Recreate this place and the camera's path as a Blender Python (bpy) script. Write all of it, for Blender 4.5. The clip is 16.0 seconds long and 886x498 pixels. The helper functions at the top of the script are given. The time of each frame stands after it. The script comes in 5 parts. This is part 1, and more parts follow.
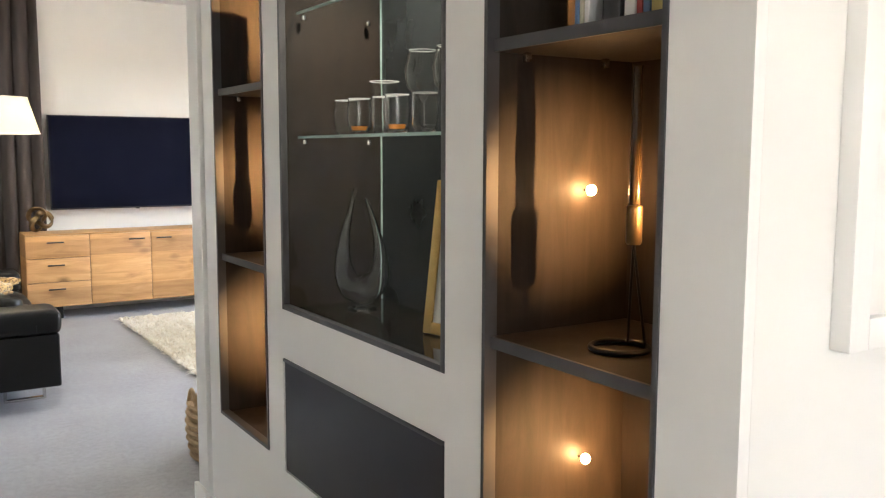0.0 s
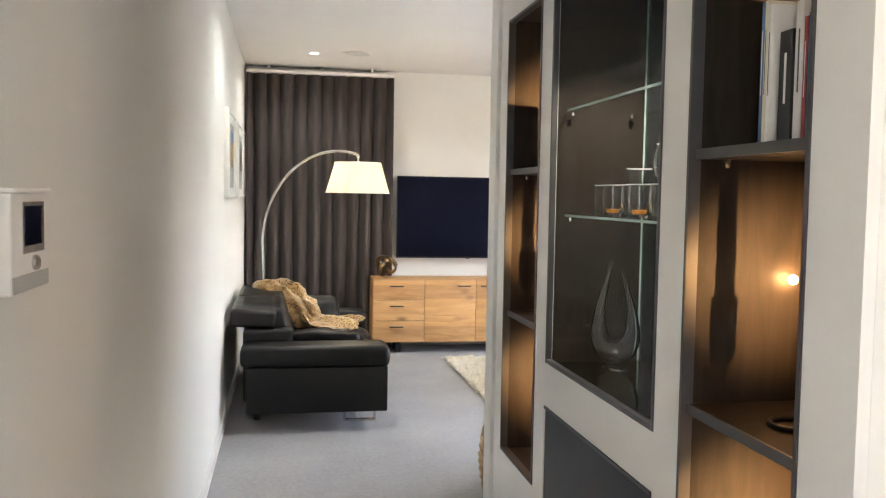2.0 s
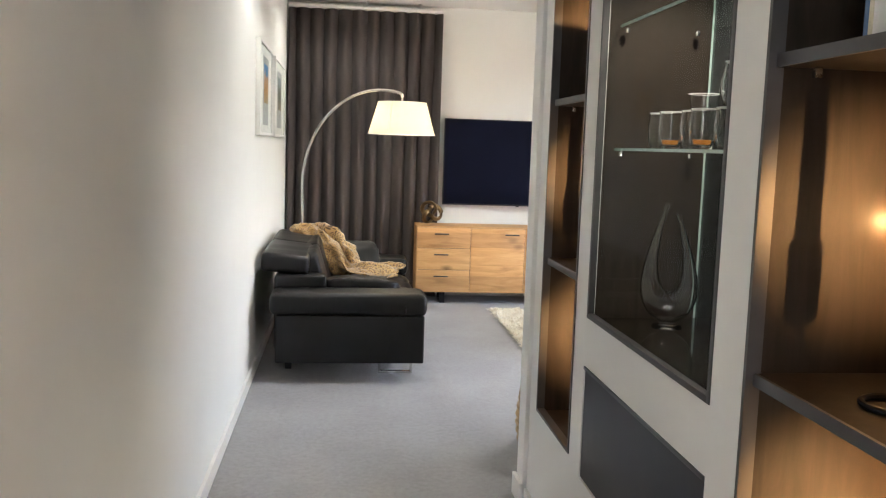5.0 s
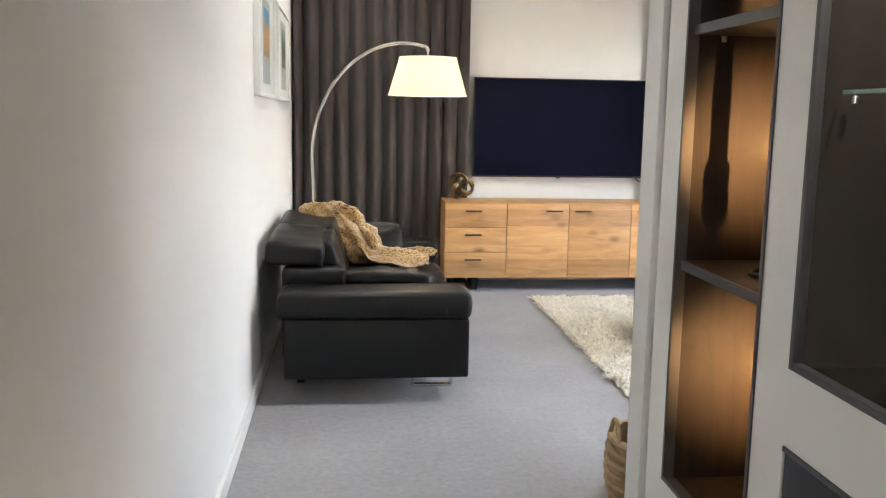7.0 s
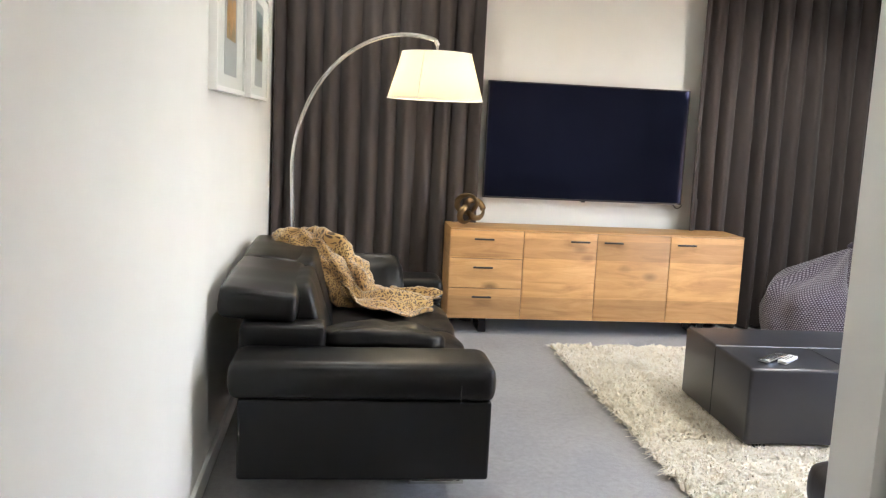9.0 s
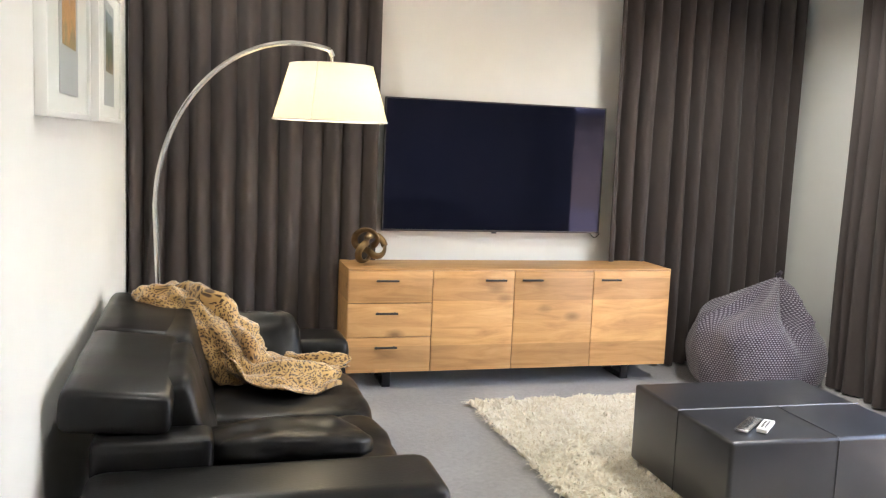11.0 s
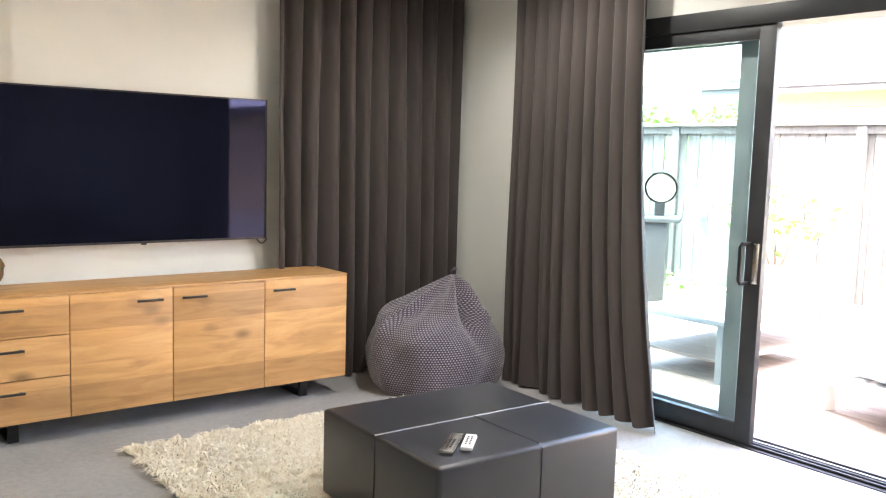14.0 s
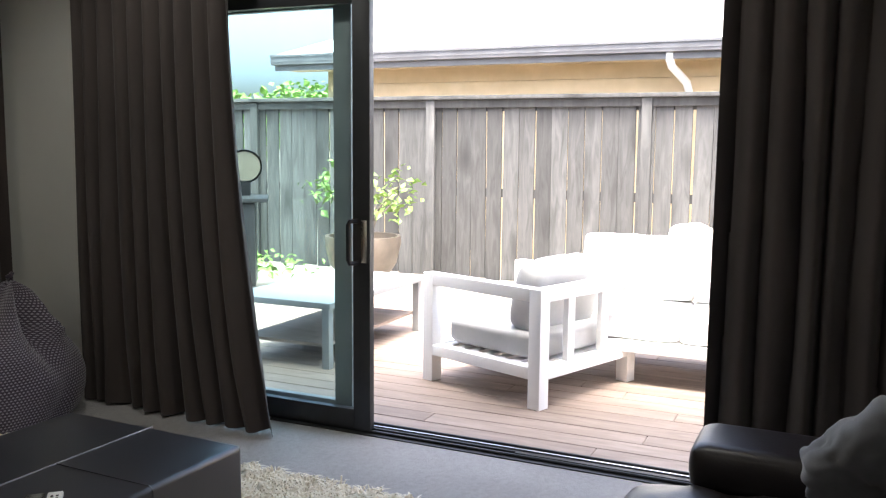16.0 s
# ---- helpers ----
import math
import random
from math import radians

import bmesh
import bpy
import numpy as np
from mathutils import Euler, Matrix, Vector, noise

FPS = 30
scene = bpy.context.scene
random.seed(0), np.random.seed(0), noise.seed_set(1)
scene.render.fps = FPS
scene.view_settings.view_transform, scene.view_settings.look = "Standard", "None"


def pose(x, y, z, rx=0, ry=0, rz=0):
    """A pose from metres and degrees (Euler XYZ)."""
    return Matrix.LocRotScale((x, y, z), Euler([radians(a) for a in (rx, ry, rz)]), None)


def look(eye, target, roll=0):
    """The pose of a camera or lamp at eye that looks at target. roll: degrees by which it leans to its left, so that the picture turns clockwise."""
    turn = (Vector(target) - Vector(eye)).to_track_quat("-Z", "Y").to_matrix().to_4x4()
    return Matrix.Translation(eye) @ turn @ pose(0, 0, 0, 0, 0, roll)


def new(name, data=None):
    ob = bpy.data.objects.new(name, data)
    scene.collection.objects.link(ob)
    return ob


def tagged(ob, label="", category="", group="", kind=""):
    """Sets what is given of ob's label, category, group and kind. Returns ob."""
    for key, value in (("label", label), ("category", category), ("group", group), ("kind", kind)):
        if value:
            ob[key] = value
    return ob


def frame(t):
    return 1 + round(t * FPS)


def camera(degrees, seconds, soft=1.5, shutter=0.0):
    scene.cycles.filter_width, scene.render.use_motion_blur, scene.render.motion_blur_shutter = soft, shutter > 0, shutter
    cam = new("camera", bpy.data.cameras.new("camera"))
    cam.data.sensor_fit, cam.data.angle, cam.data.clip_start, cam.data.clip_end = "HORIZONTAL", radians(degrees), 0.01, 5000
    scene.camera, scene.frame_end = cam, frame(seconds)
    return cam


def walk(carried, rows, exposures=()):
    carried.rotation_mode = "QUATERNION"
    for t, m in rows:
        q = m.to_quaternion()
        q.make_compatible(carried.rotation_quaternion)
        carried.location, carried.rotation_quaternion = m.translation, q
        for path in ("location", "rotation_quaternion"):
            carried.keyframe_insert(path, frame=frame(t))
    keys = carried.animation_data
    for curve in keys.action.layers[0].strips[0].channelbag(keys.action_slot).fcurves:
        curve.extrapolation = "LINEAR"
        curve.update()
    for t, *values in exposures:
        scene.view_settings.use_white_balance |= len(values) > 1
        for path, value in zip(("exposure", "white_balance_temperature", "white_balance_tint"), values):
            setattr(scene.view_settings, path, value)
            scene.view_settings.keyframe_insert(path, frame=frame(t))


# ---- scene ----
# camera and walk
cam = camera(53.7, 16.0, 1.2)
PATH = [
    (0, (0.1, 0.348, 1.435), (1.164, 2.027, 1.213), 0.2),
    (0.5, (0.162, 0.346, 1.442), (0.877, 2.2, 1.218), 1.9),
    (1, (0.217, 0.131, 1.485), (0.676, 2.061, 1.226), 2.7),
    (1.5, (0.215, -0.003, 1.507), (0.595, 1.95, 1.301), 2.1),
    (2, (0.192, -0.121, 1.535), (0.547, 1.843, 1.416), 1.0),
    (2.5, (0.236, -0.176, 1.57), (0.57, 1.795, 1.535), 0.5),
    (3, (0.288, -0.153, 1.581), (0.603, 1.822, 1.598), 0.8),
    (3.5, (0.31, -0.113, 1.59), (0.583, 1.868, 1.637), 1.5),
    (4, (0.322, -0.103, 1.58), (0.551, 1.884, 1.555), 1.6),
    (4.5, (0.355, 0.023, 1.51), (0.582, 2.003, 1.341), 1.8),
    (7, (0.268, 1.321, 1.422), (0.48, 3.286, 1.119), 1.0),
    (7.5, (0.301, 1.588, 1.429), (0.464, 3.557, 1.12), 1.2),
    (8, (0.311, 1.863, 1.416), (0.485, 3.836, 1.141), 1.9),
    (10.5, (0.226, 3.233, 1.431), (0.651, 5.165, 1.132), 2.5),
    (11, (0.208, 3.335, 1.479), (0.743, 5.247, 1.235), 2.4),
    (11.5, (0.183, 3.357, 1.491), (0.82, 5.249, 1.367), 2.9),
    (12, (0.189, 3.366, 1.499), (0.843, 5.252, 1.377), 2.6),
    (12.5, (0.167, 3.458, 1.509), (0.912, 5.307, 1.353), 1.5),
    (13, (0.224, 3.557, 1.498), (1.1, 5.345, 1.304), 0.9),
    (13.5, (0.294, 3.754, 1.442), (1.33, 5.452, 1.237), 1.1),
    (14, (0.391, 3.861, 1.448), (1.612, 5.431, 1.233), 1.7),
    (14.5, (0.459, 3.988, 1.438), (1.88, 5.377, 1.21), -0.2),
    (15, (0.511, 4.112, 1.409), (2.071, 5.337, 1.157), 0.3),
    (15.5, (0.651, 4.215, 1.412), (2.34, 5.264, 1.193), 0.2),
    (16, (0.71, 4.272, 1.42), (2.514, 5.102, 1.178), 0.5),
]
EXPOSURES = [(0.0, 3.65, 6100, 8.5), (0.6, 3.75, 6100, 8.5), (2.5, 3.5, 6200, 8), (4.5, 3.5, 6150, 8), (7.0, 3.5, 6050, 8), (8.2, 3.5, 6100, 8), (12.0, 3.6, 6280, 8), (14.0, 3.5, 6400, 8), (14.6, 3.2, 6450, 8), (15.1, 2.4, 6350, 7), (15.5, 1.7, 6300, 6), (16.0, 1.5, 6300, 6)]
walk(cam, [(t, look(eye, target, roll)) for t, eye, target, roll in PATH], EXPOSURES)

# world, sun and daylight
world = bpy.data.worlds.new("daylight")
scene.world = world
world.use_nodes = True
wn = world.node_tree
sky = wn.nodes.new("ShaderNodeTexSky")
sky.sky_type = "NISHITA"
sky.sun_disc = False
sky.dust_density, sky.air_density, sky.ozone_density = 8.0, 0.6, 0.3
SUN_ELEV, SUN_FROM = radians(72), radians(200)
sky.sun_elevation = SUN_ELEV
sky.sun_rotation = radians(90) - SUN_FROM
wn.links.new(sky.outputs[0], wn.nodes["Background"].inputs[0])
wn.nodes["Background"].inputs[1].default_value = 0.58
sun = new("sun", bpy.data.lights.new("sun", "SUN"))
sun.data.energy, sun.data.angle, sun.data.color = 3.0, radians(0.5), (1.0, 0.95, 0.88)
sun_way = Vector((math.cos(SUN_ELEV) * math.cos(SUN_FROM), math.cos(SUN_ELEV) * math.sin(SUN_FROM), math.sin(SUN_ELEV)))
sun.matrix_world = look((4, 6, 12), Vector((4, 6, 12)) - sun_way)


def lamp(name, kind, place, watts, colour, size=0.02, target=None, spot=120):
    data = bpy.data.lights.new(name, kind)
    data.energy, data.color = watts, colour
    if kind == "AREA":
        data.shape, data.size, data.size_y = "RECTANGLE", size[0], size[1]
    else:
        data.shadow_soft_size = size
    if kind == "SPOT":
        data.spot_size, data.spot_blend = radians(spot), 0.6
    ob = new(name, data)
    ob.matrix_world = look(place, target) if target else Matrix.Translation(place)
    return ob


WARM = (1.0, 0.52, 0.19)
# fill light for the hall, in an unseen window added behind the walk's start
lamp("hall_fill_light", "AREA", (-0.275, -1.45, 1.4), 3.4, (1.0, 0.975, 0.945), (1.5, 1.9), (2.0, -1.45, 1.4))


# materials
def nodes_of(name):
    m = bpy.data.materials.new(name)
    m.use_nodes = True
    t = m.node_tree
    return m, t, t.nodes["Principled BSDF"]


def coords(t, scale=(1, 1, 1), rot=(0, 0, 0), kind="Object"):
    tc, mp = t.nodes.new("ShaderNodeTexCoord"), t.nodes.new("ShaderNodeMapping")
    mp.inputs["Scale"].default_value, mp.inputs["Rotation"].default_value = scale, rot
    t.links.new(tc.outputs[kind], mp.inputs["Vector"])
    return mp.outputs[0]


def noise_tex(t, vec, scale, detail=4, rough=0.55, distort=0.0):
    n = t.nodes.new("ShaderNodeTexNoise")
    n.inputs["Scale"].default_value, n.inputs["Detail"].default_value = scale, detail
    n.inputs["Roughness"].default_value, n.inputs["Distortion"].default_value = rough, distort
    t.links.new(vec, n.inputs["Vector"])
    return n.outputs["Fac"]


def ramp(t, fac, stops):
    r = t.nodes.new("ShaderNodeValToRGB")
    while len(r.color_ramp.elements) < len(stops):
        r.color_ramp.elements.new(0.5)
    for e, (p, c) in zip(r.color_ramp.elements, stops):
        e.position, e.color = p, (*c, 1) if len(c) == 3 else c
    t.links.new(fac, r.inputs[0])
    return r.outputs[0]


def mixed(t, a, b, fac, mode="MIX"):
    m = t.nodes.new("ShaderNodeMix")
    m.data_type, m.blend_type = "RGBA", mode
    for sock, v in ((m.inputs[0], fac), (m.inputs[6], a), (m.inputs[7], b)):
        if isinstance(v, bpy.types.NodeSocket):
            t.links.new(v, sock)
        else:
            sock.default_value = v if isinstance(v, float) else (*v, 1)
    return m.outputs[2]


def math_node(t, op, a, b=0.0):
    m = t.nodes.new("ShaderNodeMath")
    m.operation = op
    for sock, v in zip(m.inputs, (a, b)):
        if isinstance(v, bpy.types.NodeSocket):
            t.links.new(v, sock)
        else:
            sock.default_value = v
    return m.outputs[0]


def bump(t, p, height, strength, distance=0.002):
    b = t.nodes.new("ShaderNodeBump")
    b.inputs["Strength"].default_value, b.inputs["Distance"].default_value = strength, distance
    t.links.new(height, b.inputs["Height"])
    t.links.new(b.outputs[0], p.inputs["Normal"])


def rough_by(t, p, fac, lo, hi):
    m = t.nodes.new("ShaderNodeMapRange")
    m.inputs["To Min"].default_value, m.inputs["To Max"].default_value = lo, hi
    t.links.new(fac, m.inputs["Value"])
    t.links.new(m.outputs[0], p.inputs["Roughness"])


def surface(name, c1, c2, scale=6, rough=(0.5, 0.65), grain=180, strength=0.15, dist=0.002, metal=0.0, stretch=(1, 1, 1), sheen=0.0, coat=0.0, vary=0.0, shine=0.5):
    """A plain finish: broad blotches between two colours, fine grain in the relief, uneven gloss."""
    m, t, p = nodes_of(name)
    v = coords(t, stretch)
    broad, fine = noise_tex(t, v, scale, 5), noise_tex(t, v, grain, 3)
    col = ramp(t, broad, [(0.3, c1), (0.7, c2)])
    if vary:
        oi = t.nodes.new("ShaderNodeObjectInfo")
        f = math_node(t, "MULTIPLY_ADD", oi.outputs["Random"], vary)
        f.node.inputs[2].default_value = 1 - vary / 2
        g = t.nodes.new("ShaderNodeCombineColor")
        for k in range(3):
            t.links.new(f, g.inputs[k])
        col = mixed(t, col, g.outputs[0], 1.0, "MULTIPLY")
    t.links.new(col, p.inputs["Base Color"])
    rough_by(t, p, broad, *rough)
    p.inputs["Metallic"].default_value, p.inputs["Specular IOR Level"].default_value = metal, shine
    p.inputs["Sheen Weight"].default_value = sheen
    p.inputs["Coat Weight"].default_value = coat
    bump(t, p, fine, strength, dist)
    return m


def glow(name, colour, strength):
    m, t, p = nodes_of(name)
    p.inputs["Base Color"].default_value = (*colour, 1)
    p.inputs["Emission Color"].default_value = (*colour, 1)
    p.inputs["Emission Strength"].default_value = strength
    return m


def clear_pane(name, tint=(0.9, 0.96, 0.95), gloss=0.5, power=4.0, blur=0.02):
    m, t, p = nodes_of(name)
    t.nodes.remove(p)
    tr, gl, mx, lw = (t.nodes.new("ShaderNode" + k) for k in ("BsdfTransparent", "BsdfGlossy", "MixShader", "LayerWeight"))
    tr.inputs[0].default_value, gl.inputs["Roughness"].default_value = (*tint, 1), blur
    shine = math_node(t, "MULTIPLY", math_node(t, "POWER", lw.outputs["Facing"], power), gloss)
    t.links.new(math_node(t, "ADD", shine, 0.004 + gloss * 0.04), mx.inputs[0])
    t.links.new(tr.outputs[0], mx.inputs[1])
    t.links.new(gl.outputs[0], mx.inputs[2])
    t.links.new(mx.outputs[0], t.nodes["Material Output"].inputs[0])
    return m


def wood(name, dark, mid, light, axis="x", size=1.0, rough=(0.4, 0.55), knots=True, planks=0.0, relief=0.12, tones=(0.82, 1.08), knot=1.0):
    """Planked timber with grain along one axis and the odd knot."""
    m, t, p = nodes_of(name)
    st = {"x": (1.2, 9, 9), "y": (9, 1.2, 9), "z": (9, 9, 1.2)}[axis]
    v = coords(t, tuple(a * size for a in st))
    oi = t.nodes.new("ShaderNodeObjectInfo")
    add = t.nodes.new("ShaderNodeVectorMath")
    shift = math_node(t, "MULTIPLY", oi.outputs["Random"], 37.0)
    t.links.new(v, add.inputs[0])
    t.links.new(shift, add.inputs[1])
    grain = noise_tex(t, add.outputs[0], 2.2, 8, 0.62, 0.9)
    fine = noise_tex(t, add.outputs[0], 26, 4, 0.6)
    col = ramp(t, grain, [(0.25, dark), (0.5, mid), (0.75, light)])
    tone = ramp(t, oi.outputs["Random"], [(0.0, (tones[0],) * 3), (1.0, (tones[1],) * 3)])
    col = mixed(t, col, tone, 1.0, "MULTIPLY")
    if planks:
        sp = t.nodes.new("ShaderNodeSeparateXYZ")
        t.links.new(coords(t), sp.inputs[0])
        wn_ = t.nodes.new("ShaderNodeTexWhiteNoise")
        wn_.noise_dimensions = "1D"
        t.links.new(math_node(t, "FLOOR", math_node(t, "DIVIDE", sp.outputs[2], planks)), wn_.inputs["W"])
        col = mixed(t, col, ramp(t, wn_.outputs["Value"], [(0.0, (0.80, 0.78, 0.76)), (1.0, (1.12, 1.12, 1.1))]), 1.0, "MULTIPLY")
    if knots:
        kv = t.nodes.new("ShaderNodeTexVoronoi")
        kv.inputs["Scale"].default_value = 1.0
        ks = tuple(k * knot for k in {"x": (3.2, 6, 6), "y": (6, 3.2, 6), "z": (6, 6, 3.2)}[axis])
        kadd = t.nodes.new("ShaderNodeVectorMath")
        t.links.new(coords(t, ks), kadd.inputs[0])
        t.links.new(shift, kadd.inputs[1])
        t.links.new(kadd.outputs[0], kv.inputs["Vector"])
        some = math_node(t, "GREATER_THAN", math_node(t, "MULTIPLY", kv.outputs["Color"], 1.0), 0.45)
        spot = math_node(t, "MULTIPLY", ramp(t, kv.outputs["Distance"], [(0.04 / knot ** 1.2, (1, 1, 1)), (0.22 / knot ** 1.2, (0, 0, 0))]), some)
        col = mixed(t, col, tuple(c * 0.45 for c in dark), math_node(t, "MULTIPLY", spot, 0.8))
    t.links.new(col, p.inputs["Base Color"])
    rough_by(t, p, fine, *rough)
    bump(t, p, fine, relief, 0.001)
    return m


M_WALL = surface("wall_paint", (0.735, 0.73, 0.69), (0.765, 0.76, 0.72), 2.5, (0.55, 0.7), 260, 0.08, 0.001)
M_CEIL = surface("ceiling_paint", (0.80, 0.79, 0.77), (0.83, 0.82, 0.80), 2, (0.7, 0.8), 240, 0.05, 0.001)
M_TRIM = surface("white_lacquer", (0.755, 0.75, 0.715), (0.785, 0.78, 0.745), 3, (0.32, 0.42), 90, 0.03, 0.001)
M_DARKWOOD = wood("smoked_oak", (0.012, 0.0085, 0.006), (0.022, 0.0155, 0.011), (0.034, 0.024, 0.017), "z", 1.0, (0.5, 0.62), False, 0.0, 0.0)
M_DARKWOOD.node_tree.nodes["Principled BSDF"].inputs["Specular IOR Level"].default_value = 0.22
M_DARKTRIM = surface("charcoal_trim", (0.045, 0.043, 0.045), (0.06, 0.058, 0.06), 8, (0.35, 0.5), 150, 0.05)
M_DARKPANEL = surface("charcoal_lacquer", (0.013, 0.013, 0.018), (0.017, 0.017, 0.023), 5, (0.34, 0.42), 120, 0.04, shine=0.3)
M_OAK = wood("oiled_oak", (0.40, 0.21, 0.08), (0.56, 0.315, 0.125), (0.66, 0.40, 0.18), "x", 1.0, (0.38, 0.55), True, 0.135)
M_BLACKMETAL = surface("black_steel", (0.012, 0.012, 0.013), (0.02, 0.02, 0.022), 8, (0.35, 0.5), 200, 0.05, metal=0.6)
M_HANDLE = surface("dark_handle", (0.035, 0.032, 0.03), (0.055, 0.05, 0.048), 20, (0.35, 0.5), 200, 0.05, metal=0.5)
M_LEATHER = surface("black_leather", (0.0055, 0.0053, 0.0054), (0.009, 0.0087, 0.0088), 5, (0.28, 0.42), 120, 0.3, 0.0015, shine=0.25)
M_LEATHER2 = surface("brown_black_leather", (0.016, 0.012, 0.013), (0.026, 0.02, 0.021), 5, (0.3, 0.42), 120, 0.3, 0.0015)
M_OTTO = surface("charcoal_leather", (0.022, 0.022, 0.026), (0.032, 0.032, 0.037), 4, (0.26, 0.36), 140, 0.2, 0.0012, shine=0.6)
M_STITCH = surface("grey_piping", (0.20, 0.20, 0.21), (0.27, 0.27, 0.28), 30, (0.5, 0.6))
M_CHROME = surface("brushed_steel", (0.62, 0.61, 0.59), (0.72, 0.71, 0.69), 8, (0.2, 0.3), 160, 0.03, metal=1.0)
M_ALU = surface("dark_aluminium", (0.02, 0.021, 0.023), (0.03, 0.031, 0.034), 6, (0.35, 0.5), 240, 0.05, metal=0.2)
M_ALU_LIT = surface("lit_aluminium", (0.20, 0.22, 0.225), (0.26, 0.28, 0.285), 6, (0.35, 0.5), 240, 0.05)
M_BRONZE = surface("aged_bronze", (0.10, 0.065, 0.03), (0.26, 0.175, 0.085), 14, (0.3, 0.5), 80, 0.3, metal=0.85)
M_CUSHION = surface("pale_grey_canvas", (0.36, 0.36, 0.355), (0.43, 0.43, 0.425), 6, (0.8, 0.95), 420, 0.4, sheen=0.2)
M_GREYCUSH = surface("slate_velour", (0.12, 0.12, 0.135), (0.19, 0.19, 0.21), 9, (0.75, 0.9), 300, 0.3, sheen=0.4)
M_WHITEMETAL = surface("white_powdercoat", (0.80, 0.80, 0.80), (0.83, 0.83, 0.83), 4, (0.4, 0.5), 200, 0.04)
M_PLASTIC = surface("white_plastic", (0.72, 0.71, 0.68), (0.76, 0.75, 0.72), 6, (0.4, 0.5), 120, 0.03)
M_BLACKPL = surface("black_plastic", (0.012, 0.012, 0.014), (0.02, 0.02, 0.022), 8, (0.35, 0.5), 150, 0.05)
# pane tint picked to warm the fill light of the added hall window
M_WARMPANE = clear_pane("hall_tint_glass", (0.775, 0.755, 0.725), 0.3)
M_PANE = clear_pane("window_glass", (0.88, 0.955, 0.958), 0.4)
M_BACKGLASS = surface("grey_back_lacquer", (0.030, 0.034, 0.036), (0.042, 0.047, 0.049), 3, (0.22, 0.3), 60, 0.01, shine=0.6)
M_CABFLOOR = surface("dark_gloss_floor", (0.012, 0.010, 0.008), (0.020, 0.016, 0.012), 4, (0.04, 0.08), 60, 0.0, shine=0.8)
M_CABPANE = clear_pane("cabinet_glass", (0.97, 0.985, 0.98), 0.022, 4.0, 0.0)
M_FENCE = wood("weathered_pine", (0.035, 0.035, 0.035), (0.066, 0.066, 0.066), (0.098, 0.097, 0.095), "z", 0.9, (0.75, 0.9), tones=(0.65, 1.35), knot=0.55)
M_DECK = wood("deck_timber", (0.19, 0.142, 0.118), (0.265, 0.205, 0.172), (0.335, 0.268, 0.228), "y", 1.0, (0.6, 0.75), False)
M_GROUND = surface("pale_gravel_soil", (0.20, 0.18, 0.15), (0.33, 0.30, 0.26), 9, (0.85, 0.95), 60, 0.6, 0.01)
M_BRICK = surface("cream_cladding", (0.52, 0.41, 0.25), (0.60, 0.48, 0.31), 5, (0.7, 0.85), 80, 0.3, vary=0.15)
M_GUTTER = surface("grey_steel_gutter", (0.10, 0.10, 0.105), (0.14, 0.14, 0.15), 5, (0.4, 0.55), 120, 0.05)
M_ROOF = surface("pale_roof_steel", (0.74, 0.76, 0.78), (0.80, 0.82, 0.84), 3, (0.45, 0.6), 60, 0.1)
M_LEAF = surface("garden_leaf", (0.07, 0.15, 0.025), (0.16, 0.26, 0.05), 9, (0.5, 0.65), 60, 0.2, vary=0.4)
M_POT = surface("glazed_pot", (0.09, 0.075, 0.06), (0.15, 0.125, 0.10), 7, (0.35, 0.5), 40, 0.2)
M_WICKER = surface("woven_seagrass", (0.30, 0.20, 0.10), (0.46, 0.33, 0.18), 24, (0.7, 0.85), 120, 0.6, 0.004)
M_PAPER = surface("off_white_paper", (0.74, 0.72, 0.68), (0.80, 0.78, 0.74), 12, (0.7, 0.8))
M_MATBOARD = surface("grey_mat_board", (0.42, 0.42, 0.41), (0.47, 0.47, 0.46), 5, (0.8, 0.9))
M_LIDLINER = surface("tan_lid_liner", (0.12, 0.11, 0.085), (0.17, 0.155, 0.12), 6, (0.6, 0.8))
M_GRILLE = surface("pale_grille", (0.60, 0.60, 0.59), (0.65, 0.65, 0.64), 5, (0.7, 0.8), 300, 0.3)
M_GOLD = surface("gilt_frame", (0.45, 0.28, 0.08), (0.60, 0.40, 0.14), 15, (0.3, 0.45), 90, 0.2, metal=0.6)
M_TRACK = surface("curtain_track_white", (0.72, 0.71, 0.69), (0.76, 0.75, 0.73), 5, (0.4, 0.5))


def make_glass(name, ior):
    m, t, p = nodes_of(name)
    p.inputs["Base Color"].default_value = (0.99, 0.985, 0.97, 1)
    p.inputs["Roughness"].default_value, p.inputs["IOR"].default_value = 0.02, ior
    p.inputs["Transmission Weight"].default_value = 1.0
    return m


def make_carpet():
    m, t, p = nodes_of("grey_carpet")
    v = coords(t)
    broad, fine, mid = noise_tex(t, v, 1.6, 5), noise_tex(t, v, 420, 2), noise_tex(t, v, 38, 4)
    c = mixed(t, ramp(t, broad, [(0.3, (0.275, 0.266, 0.262)), (0.7, (0.345, 0.336, 0.331))]), ramp(t, fine, [(0.3, (0.6, 0.6, 0.6)), (0.7, (1.3, 1.3, 1.3))]), 0.6, "MULTIPLY")
    c = mixed(t, c, ramp(t, mid, [(0.35, (0.86, 0.86, 0.86)), (0.65, (1.1, 1.1, 1.1))]), 0.7, "MULTIPLY")
    t.links.new(c, p.inputs["Base Color"])
    p.inputs["Roughness"].default_value, p.inputs["Sheen Weight"].default_value = 0.95, 0.15
    bump(t, p, fine, 0.7, 0.004)
    return m


